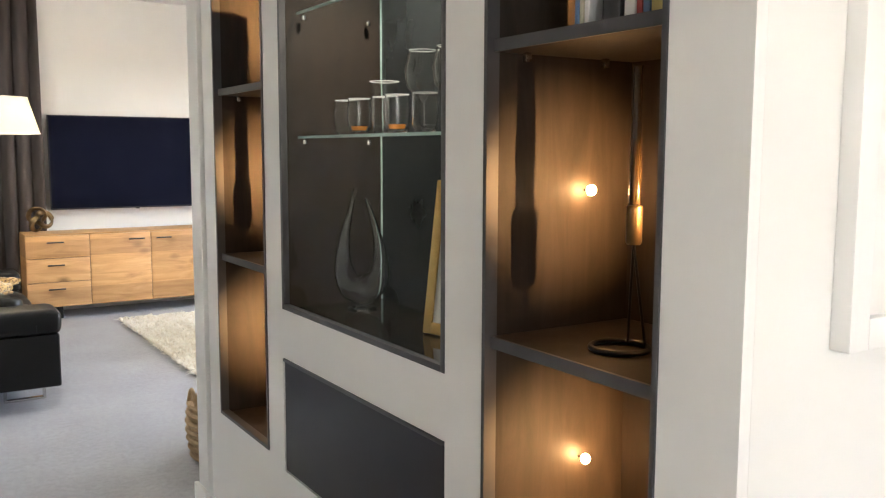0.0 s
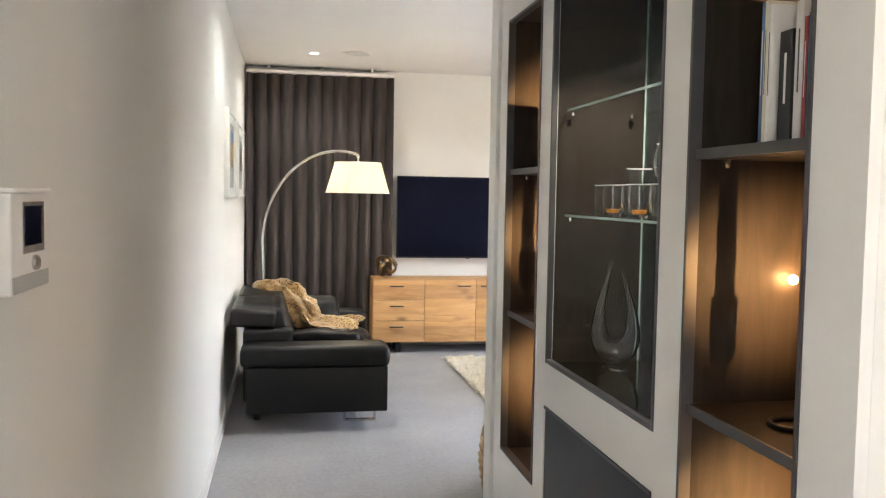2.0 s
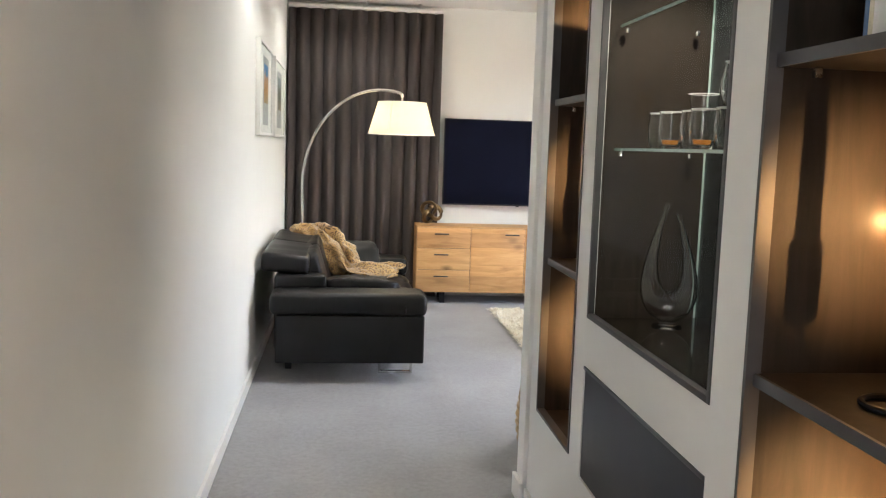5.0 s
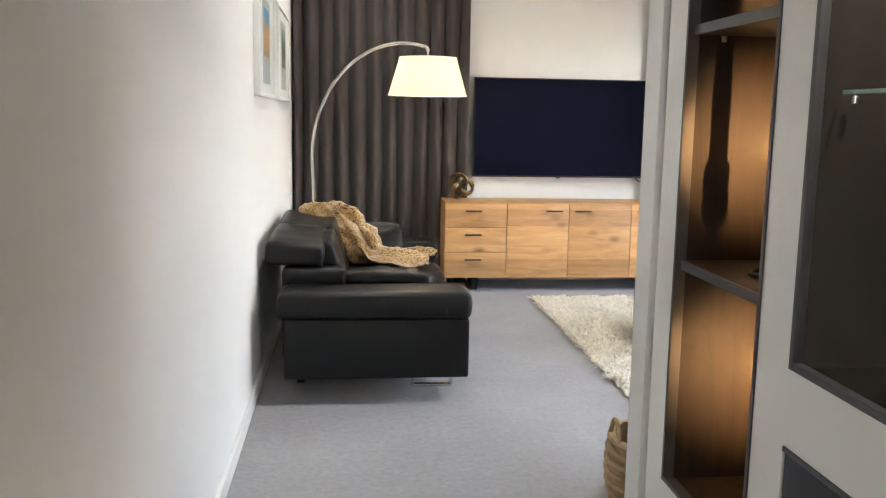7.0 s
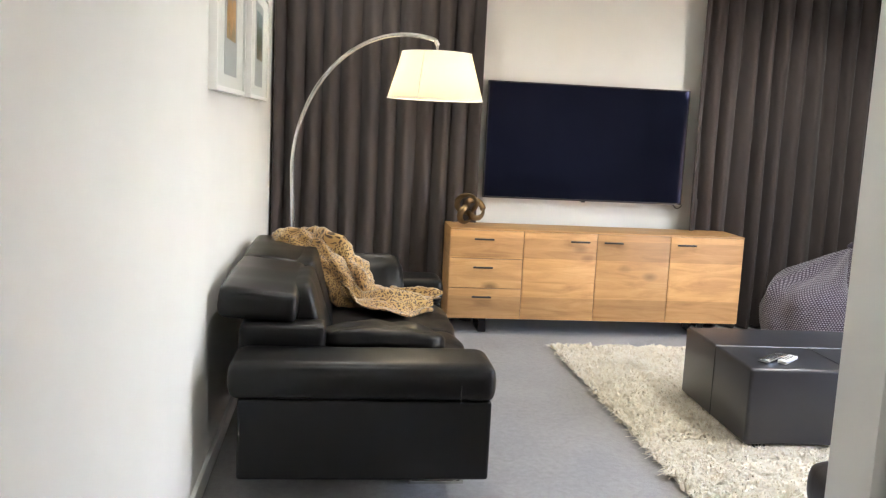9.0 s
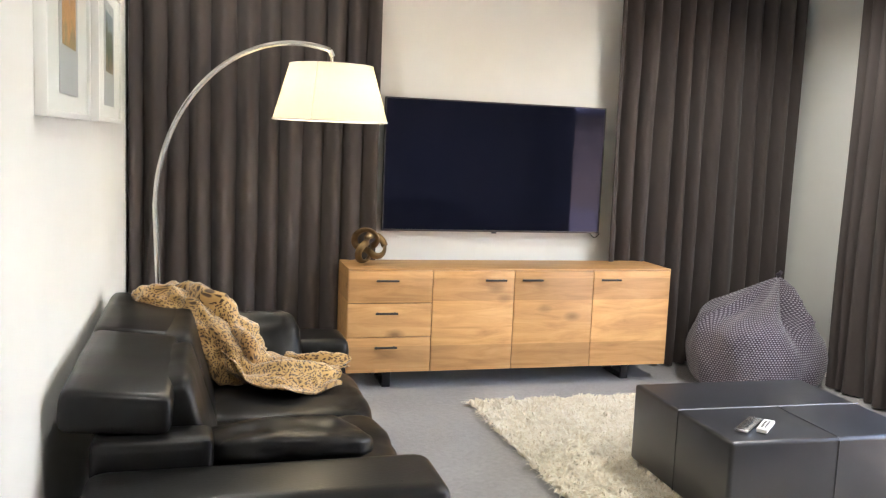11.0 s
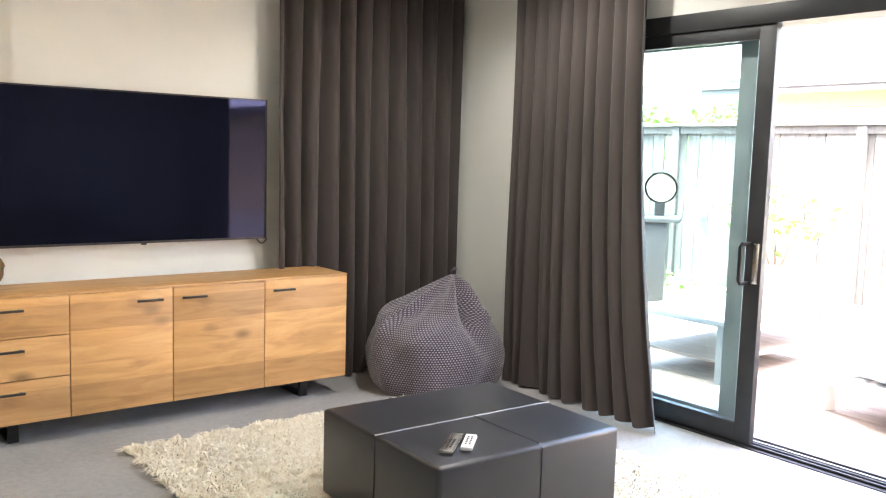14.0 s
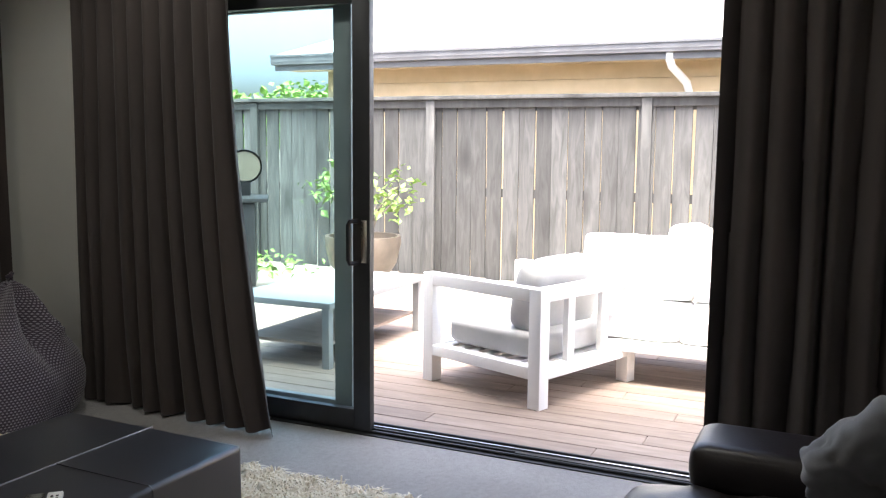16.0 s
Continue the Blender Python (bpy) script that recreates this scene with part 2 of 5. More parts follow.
def make_curtain():
    m, t, p = nodes_of("charcoal_curtain")
    v = coords(t, (1, 1, 0.25))
    broad, weave = noise_tex(t, v, 7, 4), noise_tex(t, coords(t, (1, 1, 1)), 520, 2)
    c = mixed(t, ramp(t, broad, [(0.3, (0.044, 0.034, 0.031)), (0.7, (0.057, 0.045, 0.041))]), ramp(t, weave, [(0.3, (0.7, 0.7, 0.7)), (0.7, (1.25, 1.25, 1.25))]), 0.6, "MULTIPLY")
    t.links.new(c, p.inputs["Base Color"])
    p.inputs["Roughness"].default_value, p.inputs["Sheen Weight"].default_value = 0.9, 0.08
    bump(t, p, weave, 0.35, 0.001)
    return m


def make_leopard():
    m, t, p = nodes_of("leopard_plush")
    v = coords(t, kind="UV", scale=(1, 1, 1))
    warp = t.nodes.new("ShaderNodeTexNoise")
    warp.inputs["Scale"].default_value = 22
    t.links.new(v, warp.inputs["Vector"])
    vv = mixed(t, (0, 0, 0), (0, 0, 0), 0.04)
    mixn = vv.node
    t.links.new(v, mixn.inputs[6])
    t.links.new(warp.outputs["Color"], mixn.inputs[7])
    vo = t.nodes.new("ShaderNodeTexVoronoi")
    vo.voronoi_dimensions = "2D"
    vo.inputs["Scale"].default_value = 92
    t.links.new(vv, vo.inputs["Vector"])
    spots = ramp(t, vo.outputs["Distance"], [(0.24, (1, 1, 1)), (0.42, (0, 0, 0))])
    base = ramp(t, noise_tex(t, v, 5, 4), [(0.3, (0.37, 0.20, 0.06)), (0.7, (0.55, 0.36, 0.13))])
    c = mixed(t, base, (0.05, 0.024, 0.009), math_node(t, "MULTIPLY", spots, 0.95))
    t.links.new(c, p.inputs["Base Color"])
    p.inputs["Roughness"].default_value, p.inputs["Sheen Weight"].default_value = 0.85, 0.5
    bump(t, p, noise_tex(t, v, 160, 3), 0.6, 0.006)
    return m


def make_knit():
    m, t, p = nodes_of("purple_grey_weave")
    v = coords(t, kind="UV")
    sep = t.nodes.new("ShaderNodeSeparateXYZ")
    t.links.new(v, sep.inputs[0])
    row = math_node(t, "FLOOR", math_node(t, "MULTIPLY", sep.outputs[1], 58.0))
    off = math_node(t, "MULTIPLY", math_node(t, "MODULO", row, 2.0), 0.5)
    a = math_node(t, "SINE", math_node(t, "MULTIPLY", math_node(t, "ADD", math_node(t, "MULTIPLY", sep.outputs[0], 138.0), off), 6.2832))
    b = math_node(t, "SINE", math_node(t, "MULTIPLY", sep.outputs[1], 58.0 * 6.2832))
    dots = math_node(t, "ADD", math_node(t, "MULTIPLY", a, 0.5), math_node(t, "MULTIPLY", b, 0.5))
    c = ramp(t, dots, [(0.0, (0.045, 0.034, 0.05)), (0.2, (0.075, 0.058, 0.085)), (0.5, (0.31, 0.285, 0.325))])
    t.links.new(c, p.inputs["Base Color"])
    p.inputs["Roughness"].default_value, p.inputs["Sheen Weight"].default_value = 0.85, 0.3
    bump(t, p, dots, 0.5, 0.004)
    return m


def make_shade():
    m, t, p = nodes_of("cream_lamp_shade")
    weave = noise_tex(t, coords(t, (1, 1, 8)), 160, 3)
    c = ramp(t, weave, [(0.3, (0.80, 0.74, 0.60)), (0.7, (0.86, 0.81, 0.68))])
    t.links.new(c, p.inputs["Base Color"])
    p.inputs["Roughness"].default_value = 0.9
    tl, mx = t.nodes.new("ShaderNodeBsdfTranslucent"), t.nodes.new("ShaderNodeMixShader")
    t.links.new(c, tl.inputs[0])
    mx.inputs[0].default_value = 0.55
    t.links.new(p.outputs[0], mx.inputs[1])
    t.links.new(tl.outputs[0], mx.inputs[2])
    t.links.new(mx.outputs[0], t.nodes["Material Output"].inputs[0])
    return m


def make_screen():
    m, t, p = nodes_of("tv_screen")
    c = ramp(t, noise_tex(t, coords(t), 2, 2), [(0.3, (0.004, 0.005, 0.010)), (0.7, (0.006, 0.007, 0.014))])
    t.links.new(c, p.inputs["Base Color"])
    p.inputs["Roughness"].default_value, p.inputs["Specular IOR Level"].default_value = 0.03, 0.1
    p.inputs["Specular Tint"].default_value = (0.5, 0.5, 1.0, 1)
    return m


def make_wool():
    m, t, p = nodes_of("cream_wool")
    g = t.nodes.new("ShaderNodeNewGeometry")
    c = ramp(t, g.outputs["Random Per Island"], [(0.0, (0.66, 0.57, 0.42)), (0.4, (0.80, 0.725, 0.575)), (1.0, (0.89, 0.845, 0.735))])
    t.links.new(c, p.inputs["Base Color"])
    p.inputs["Roughness"].default_value, p.inputs["Sheen Weight"].default_value = 0.9, 0.3
    return m


M_GLASS, M_CARPET, M_CURTAIN, M_LEOPARD, M_KNIT = make_glass("thick_crystal", 1.4), make_carpet(), make_curtain(), make_leopard(), make_knit()
M_SHADE, M_SCREEN, M_WOOL = make_shade(), make_screen(), make_wool()
M_LED = glow("led_disc", (1.0, 0.93, 0.80), 0.6)
M_AMBERLED = glow("amber_led", WARM, 30.0)
M_SMOKE = surface("smoked_glass", (0.03, 0.018, 0.008), (0.05, 0.03, 0.012), 20, (0.05, 0.1), 60, 0.02, shine=0.7)
M_RIMGLINT = surface("rim_glint", (0.62, 0.62, 0.60), (0.72, 0.72, 0.70), 30, (0.05, 0.1), 60, 0.01, shine=0.9)
M_EDGEGLINT = surface("green_edge_and_glint", (0.30, 0.42, 0.38), (0.42, 0.52, 0.48), 30, (0.1, 0.2), 60, 0.02)


# mesh helpers
def part(name, bm, material, parent=None, label="", smooth=35, m=None):
    """Links a bmesh as one mesh object under a thing or part."""
    bmesh.ops.recalc_face_normals(bm, faces=bm.faces)
    me = bpy.data.meshes.new(name)
    bm.to_mesh(me)
    bm.free()
    me.materials.append(material)
    if smooth:
        for f in me.polygons:
            f.use_smooth = True
        me.set_sharp_from_angle(angle=radians(smooth))
    ob = new(name, me)
    if m is not None:
        ob.matrix_basis = m
    if parent is not None:
        ob.parent = parent
    if label:
        tagged(ob, label)
    return ob


def thing(name, label, category, m=None, group="", kind=""):
    ob = new(name)
    ob.empty_display_size = 0.1
    ob.matrix_basis = m if m is not None else Matrix()
    return tagged(ob, label, category, group, kind)


def setting(name, bm, material, label, category):
    return tagged(part(name, bm, material), label, category, kind="structure")


def boxes(*dims, bevel=0.0, seg=2):
    """Boxes given as (x0, x1, y0, y1, z0, z1), in one mesh."""
    bm = bmesh.new()
    for x0, x1, y0, y1, z0, z1 in dims:
        vs = [bm.verts.new((x, y, z)) for x in (x0, x1) for y in (y0, y1) for z in (z0, z1)]
        for q in ((0, 1, 3, 2), (4, 6, 7, 5), (0, 4, 5, 1), (2, 3, 7, 6), (0, 2, 6, 4), (1, 5, 7, 3)):
            bm.faces.new([vs[i] for i in q])
    if bevel:
        bmesh.ops.bevel(bm, geom=bm.edges[:], offset=bevel, segments=seg, affect="EDGES", profile=0.6)
    return bm


def lathe(profile, n=32, cap=True):
    bm = bmesh.new()
    rings = [[bm.verts.new((r * math.cos(2 * math.pi * i / n), r * math.sin(2 * math.pi * i / n), z)) for i in range(n)] for r, z in profile]
    for a, b in zip(rings, rings[1:]):
        for i in range(n):
            bm.faces.new((a[i], a[(i + 1) % n], b[(i + 1) % n], b[i]))
    if cap:
        for ring in (rings[0], rings[-1]):
            bm.faces.new(ring)
    return bm


def tube(points, radius, n=10, closed=False, squash=1.0):
    """A round bar along points; radius is one number or one for each point."""
    pts = [Vector(p) for p in points]
    k = len(pts)
    rad = [radius] * k if isinstance(radius, (int, float)) else radius
    bm, rings, ref = bmesh.new(), [], None
    for i, p in enumerate(pts):
        a, b = (pts[i - 1], pts[(i + 1) % k]) if closed else (pts[max(i - 1, 0)], pts[min(i + 1, k - 1)])
        d = (b - a).normalized()
        if ref is None:
            ref = d.orthogonal().normalized()
        ref = (ref - d * ref.dot(d)).normalized()
        side = d.cross(ref)
        rings.append([bm.verts.new(p + (ref * math.cos(2 * math.pi * j / n) * squash + side * math.sin(2 * math.pi * j / n)) * rad[i]) for j in range(n)])
    pairs = list(zip(rings, rings[1:])) + ([(rings[-1], rings[0])] if closed else [])
    for a, b in pairs:
        for j in range(n):
            bm.faces.new((a[j], a[(j + 1) % n], b[(j + 1) % n], b[j]))
    if not closed:
        bm.faces.new(rings[0])
        bm.faces.new(rings[-1])
    return bm


def pillow(sx, sy, sz, power=3.0, puff=0.5, wrinkle=0.01, cuts=12, seed=0.0):
    """A stuffed cushion of that size about its centre: rounded, fuller in the middle, slightly creased."""
    bm = bmesh.new()
    bmesh.ops.create_cube(bm, size=2.0)
    bmesh.ops.subdivide_edges(bm, edges=bm.edges[:], cuts=cuts, use_grid_fill=True)
    for v in bm.verts:
        x, y, z = v.co
        r = (abs(x) ** power + abs(y) ** power + abs(z) ** power) ** (1 / power)
        x, y, z = x / r, y / r, z / r
        full = (1 - puff) + puff * math.cos(x * 1.35) * math.cos(y * 1.35)
        p = Vector((x * sx / 2, y * sy / 2, z * sz / 2 * full))
        q = p * 9 + Vector((seed, seed * 2, seed * 3))
        p += Vector((x, y, z)) * wrinkle * (noise.noise(q) + 0.5 * abs(noise.noise(q * 2.3)))
        v.co = p
    return bm


def arc_points(fn, n):
    return [fn(i / (n - 1)) for i in range(n)]


# the shell of the house
XL, XB, XR, YN, YS, ZC = -0.205, 1.119, 4.31, 8.78, 3.79, 2.79
YE, YB, XH = 1.155, -2.4, 3.1

setting("floor", boxes((XL - 0.12, XR + 0.02, YB - 0.1, YN + 0.1, -0.12, 0.0)), M_CARPET, "grey cut-pile carpet over the whole floor", "carpet")
setting("ceiling", boxes((XL - 0.12, XR + 0.1, YB - 0.12, YN + 0.12, ZC, ZC + 0.12)), M_CEIL, "smooth white painted ceiling", "ceiling")
setting("wall_west", boxes((XL - 0.12, XL, -0.65, YN, 0, ZC), (XL - 0.12, XL, YB, -2.25, 0, ZC), (XL - 0.12, XL, -2.25, -0.65, 0, 0.42), (XL - 0.12, XL, -2.25, -0.65, 2.38, ZC)), M_WALL, "long plain off-white painted wall", "wall")
setting("wall_north", boxes((XL - 0.12, XR + 0.1, YN, YN + 0.12, 0, ZC)), M_WALL, "off-white painted wall behind the television", "wall")
setting("wall_south", boxes((XB + 0.02, XR, YS - 0.11, YS, 0, ZC)), M_WALL, "off-white painted wall behind the second sofa", "wall")
DY0, DY1, DZ = 4.30, 7.45, 2.225
setting("wall_east", boxes((XR, XR + 0.2, YS - 0.11, DY0, 0, ZC), (XR, XR + 0.2, DY1, YN, 0, ZC), (XR, XR + 0.2, DY0, DY1, DZ, ZC)), M_WALL, "off-white painted wall around the sliding door", "wall")
setting("wall_end", boxes((XB + 0.0245, XH, YE, YE + 0.1, 0, ZC)), M_WALL, "off-white end wall of the cabinet block", "wall")
setting("wall_entry", boxes((XL - 0.12, XH + 0.1, YB - 0.12, YB, 0, ZC)), M_WALL, "plain off-white entry wall", "wall")
setting("wall_entry_side", boxes((XH, XH + 0.1, YB, YE + 0.1, 0, ZC)), M_WALL, "plain off-white entry side wall", "wall")
setting("baseboard_west", boxes((XL, XL + 0.018, YB, YN, 0, 0.075), bevel=0.003), M_TRIM, "low white skirting along the wall", "skirting")
setting("baseboard_north", boxes((XL + 0.02, XR, YN - 0.014, YN, 0, 0.075), bevel=0.003), M_TRIM, "low white skirting along the wall", "skirting")
setting("baseboard_cabinet", boxes((XB - 0.014, XB - 0.0005, YE - 0.01, 3.63, 0, 0.085), bevel=0.003), M_TRIM, "low white skirting below the cabinet front", "skirting")
setting("baseboard_jamb", boxes((XB - 0.030, XB - 0.0125, 3.655, 3.80, 0, 0.092), bevel=0.003), M_TRIM, "white plinth block at the foot of the jamb", "skirting")
# unseen overhang, added only to block direct sun at the hall window
setting("sun_block_west", boxes((-1.25, XL - 0.12, -4.5, 10.5, 2.70, 2.86)), M_GUTTER, "unseen grey eave added to keep sun out of the hall window", "eave")
setting("roof_eave", boxes((XR + 0.2, 4.86, 2.5, 10.5, 2.70, 2.86)), M_GUTTER, "grey steel gutter and eave of the house", "eave")

# unseen window, made up to bring light into the hall
win = thing("window_added", "unseen tall white-framed window added to light the hall", "window", pose(XL, -1.45, 1.4, 0, 0, -90), kind="structure")
part("window_frame", boxes((-0.80, -0.74, -0.10, 0.012, -0.98, 0.98), (0.74, 0.80, -0.10, 0.012, -0.98, 0.98), (-0.74, 0.74, -0.10, 0.012, 0.92, 0.98), (-0.74, 0.74, -0.10, 0.012, -0.98, -0.92), bevel=0.003), M_TRIM, win)
part("pane", boxes((-0.74, 0.74, -0.09, -0.084, -0.92, 0.92)), M_WARMPANE, win).visible_shadow = False

# joinery openings: (y0, y1, z0, z1)
NEAR_COL, GLASS_COL, FAR_COL, DRAWER = (1.315, 1.80, 0.45, 2.28), (1.947, 2.89, 0.945, 2.28), (3.022, 3.515, 0.45, 2.28), (1.947, 2.89, 0.42, 0.79)
SHELF_LOW, SHELF_HIGH = 1.055, 1.655


def fascia():
    """The white front panel, pierced by the niches."""
    cells = []
    x0, x1 = XB, XB + 0.024
    ys = [YE, NEAR_COL[0], NEAR_COL[1], GLASS_COL[0], GLASS_COL[1], FAR_COL[0], FAR_COL[1], 3.645]
    for a, b in ((0, 1), (2, 3), (4, 5), (6, 7)):
        cells.append((x0, x1, ys[a], ys[b], 0, ZC))
    for col in (NEAR_COL, GLASS_COL, FAR_COL):
        cells.append((x0, x1, col[0], col[1], col[3], ZC))
        cells.append((x0, x1, col[0], col[1], 0, col[2] if col is not GLASS_COL else DRAWER[2]))
    cells.append((x0, x1, GLASS_COL[0], GLASS_COL[1], DRAWER[3], GLASS_COL[2]))
    return cells


front = thing("wall_cabinet_front", "white lacquered panels framing the built-in cabinets", "wall panel", kind="structure")
for cell in fascia():
    part("panel", boxes(cell), M_TRIM, front)
setting("door_jamb", boxes((XB - 0.012, XB + 0.10, 3.67, 3.79, 0, ZC), bevel=0.004), M_TRIM, "white jamb of the wide opening", "door jamb")
setting("door_pocket", boxes((XB + 0.03, XB + 0.09, 3.643, 3.672, 0, ZC)), M_DARKTRIM, "dark slot of the pocket door", "door pocket")
setting("door_track", boxes((XL + 0.001, XB - 0.014, 3.70, 3.76, ZC - 0.012, ZC - 0.0005)), M_DARKTRIM, "slim dark sliding track on the ceiling", "door track")
setting("floor_trim", boxes((XL + 0.019, XB - 0.014, 3.697, 3.705, 0.0005, 0.004), bevel=0.001), M_DARKTRIM, "narrow dark joint strip between two carpets", "floor strip")


def shelf_unit(name, col, label):
    y0, y1, z0, z1 = col
    th = thing(name, label, "cabinet", pose(XB + 0.024, (y0 + y1) / 2, z0))
    w, hgt, d = y1 - y0, z1 - z0, 0.375
    h = w / 2
    part("back_panel", boxes((d, d + 0.018, -h, h, 0, hgt)), M_DARKWOOD, th)
    part("side_panel", boxes((0, d, h, h + 0.018, -0.018, hgt + 0.018)), M_DARKWOOD, th)
    part("side_panel", boxes((0, d, -h - 0.018, -h, -0.018, hgt + 0.018)), M_DARKWOOD, th)
    part("bottom_panel", boxes((0, d, -h, h, -0.018, 0)), M_DARKWOOD, th)
    part("top_panel", boxes((0, d, -h, h, hgt, hgt + 0.018)), M_DARKWOOD, th)
    for z in (SHELF_LOW, SHELF_HIGH):
        part("shelf", boxes((-0.004, d, -h, h, z - z0 - 0.022, z - z0), bevel=0.002), M_DARKWOOD, th)
        part("shelf_edge", boxes((-0.012, -0.0045, -h + 0.008, h - 0.008, z - z0 - 0.023, z - z0 + 0.001)), M_DARKTRIM, th, "charcoal shelf edging")
    e = 0.011
    part("edge_frame", boxes((-0.028, 0.002, -h, -h + e, 0, hgt), (-0.028, 0.002, h - e, h, 0, hgt), (-0.028, 0.002, -h + e, h - e, 0, e), (-0.028, 0.002, -h + e, h - e, hgt - e, hgt)), M_DARKTRIM, th, "thin charcoal edging")
    for s in (-1, 1):
        for fx in (0.05, 0.26):
            part("shelf_pin", boxes((fx, fx + 0.014, s * (h - 0.03) - 0.007, s * (h - 0.03) + 0.007, SHELF_HIGH - z0 - 0.042, SHELF_HIGH - z0 - 0.0225), bevel=0.003), M_CHROME, th, "small steel shelf pin")
    for z in (0.752, 1.352, 1.90):
        part("led_lamp", lathe([(0.003, -0.011), (0.009, -0.007), (0.011, 0), (0.009, 0.007), (0.003, 0.011)], 12), M_AMBERLED, th, "small glowing amber lamp", m=pose(0.242, -h + 0.012, z - z0))
        lamp("cabinet_lamp", "SPOT", (XB + 0.256, y0 + 0.028, z), 5.2, WARM, 0.003, (XB + 0.23, y1, z), 64).data.spot_blend = 1.0
    for z in (1.352, 0.752):
        part("led_lamp", lathe([(0.003, -0.011), (0.009, -0.007), (0.011, 0), (0.009, 0.007), (0.003, 0.011)], 12), M_AMBERLED, th, "small glowing amber lamp", m=pose(0.242, h - 0.0225, z - z0))
        part("lamp_stem", boxes((0.240, 0.244, h - 0.012, h, z - z0 - 0.002, z - z0 + 0.002)), M_BLACKMETAL, th)
    return th


shelf_unit("shelf_cabinet", NEAR_COL, "tall smoked-oak open shelf niche with amber lamps and books")
shelf_unit("shelf_cabinet", FAR_COL, "tall smoked-oak open shelf niche beside the opening")


def glass_cabinet():
    y0, y1, z0, z1 = GLASS_COL
    th = thing("display_cabinet", "smoked-oak display cabinet with glass door and glass shelves", "cabinet", pose(XB + 0.024, (y0 + y1) / 2, z0))
    h, hgt, d = (y1 - y0) / 2, z1 - z0, 0.33
    part("back_panel", boxes((d, d + 0.018, -h, h, 0, hgt)), M_BACKGLASS, th, "satin grey back panel")
    # thin pale strip stands in for the reflection running down the back corner
    part("corner_glint", boxes((d - 0.006, d - 0.0005, h - 0.003, h - 0.0005, 0.002, hgt - 0.002)), M_EDGEGLINT, th, "pale strip for the light reflected in the corner")
    for s in (-1, 1):
        part("side_panel", boxes((0, d, s * h - 0.009 + s * 0.009, s * h + 0.009 + s * 0.009, -0.018, hgt + 0.018)), M_DARKWOOD, th)
    part("bottom_panel", boxes((0, d, -h, h, -0.018, 0)), M_CABFLOOR, th, "dark glossy cabinet floor")
    part("top_panel", boxes((0, d, -h, h, hgt, hgt + 0.018)), M_DARKWOOD, th)
    for z in (1.48, 1.852):
        part("glass_shelf", boxes((0.035, d - 0.005, -h + 0.012, h - 0.012, z - z0 - 0.008, z - z0), bevel=0.001), M_CABPANE, th, "clear glass shelf").visible_shadow = False
        part("shelf_edge", boxes((0.031, 0.0345, -h + 0.012, h - 0.012, z - z0 - 0.008, z - z0)), M_EDGEGLINT, th, "pale green glass edge")
        for s in (-1, 1):
            for fx in (0.05, 0.27):
                part("shelf_clip", lathe([(0.008, 0), (0.008, 0.012), (0.005, 0.016)], 12), M_CHROME, th, "small chrome shelf clip", m=pose(fx, s * (h - 0.022), z - z0 - 0.0245))
    e = 0.016
    door = part("door", boxes((-0.026, -0.006, -h, -h + e, 0, hgt), (-0.026, -0.006, h - e, h, 0, hgt), (-0.026, -0.006, -h + e, h - e, 0, e), (-0.026, -0.006, -h + e, h - e, hgt - e, hgt), bevel=0.0015), M_DARKTRIM, th, "slim charcoal door frame")
    pane = part("pane", boxes((-0.018, -0.013, -h + e, h - e, e, hgt - e)), M_CABPANE, door, "clear glass pane")
    pane.visible_shadow = False
    part("spot_lamp", lathe([(0.009, 0), (0.009, 0.006), (0.006, 0.008)], 16), M_LED, th, "tiny lit spot lamp", m=pose(0.18, 0.1, hgt - 0.009))
    lamp("display_lamp", "SPOT", (XB + 0.2, (y0 + y1) / 2 + 0.1, z1 - 0.02), 4.5, (1, 0.86, 0.68), 0.03, (XB + 0.2, (y0 + y1) / 2 + 0.1, 0.8), 110)
    return th


glass_cabinet()


def drawer_front():
    y0, y1, z0, z1 = DRAWER
    th = thing("drawer_cabinet", "matt charcoal drawer front set in the white panel", "cabinet", pose(XB, (y0 + y1) / 2, z0))
    h = (y1 - y0) / 2
    part("front", boxes((0.002, 0.022, -h + 0.006, h - 0.006, 0.006, z1 - z0 - 0.012), bevel=0.002), M_DARKPANEL, th)
    part("grip_edge", boxes((-0.004, 0.02, -h + 0.004, h - 0.004, z1 - z0 - 0.011, z1 - z0 - 0.001), bevel=0.001), M_DARKTRIM, th, "charcoal grip rail")
    part("box", boxes((0.023, 0.34, -h, h, 0, z1 - z0)), M_DARKPANEL, th)


drawer_front()


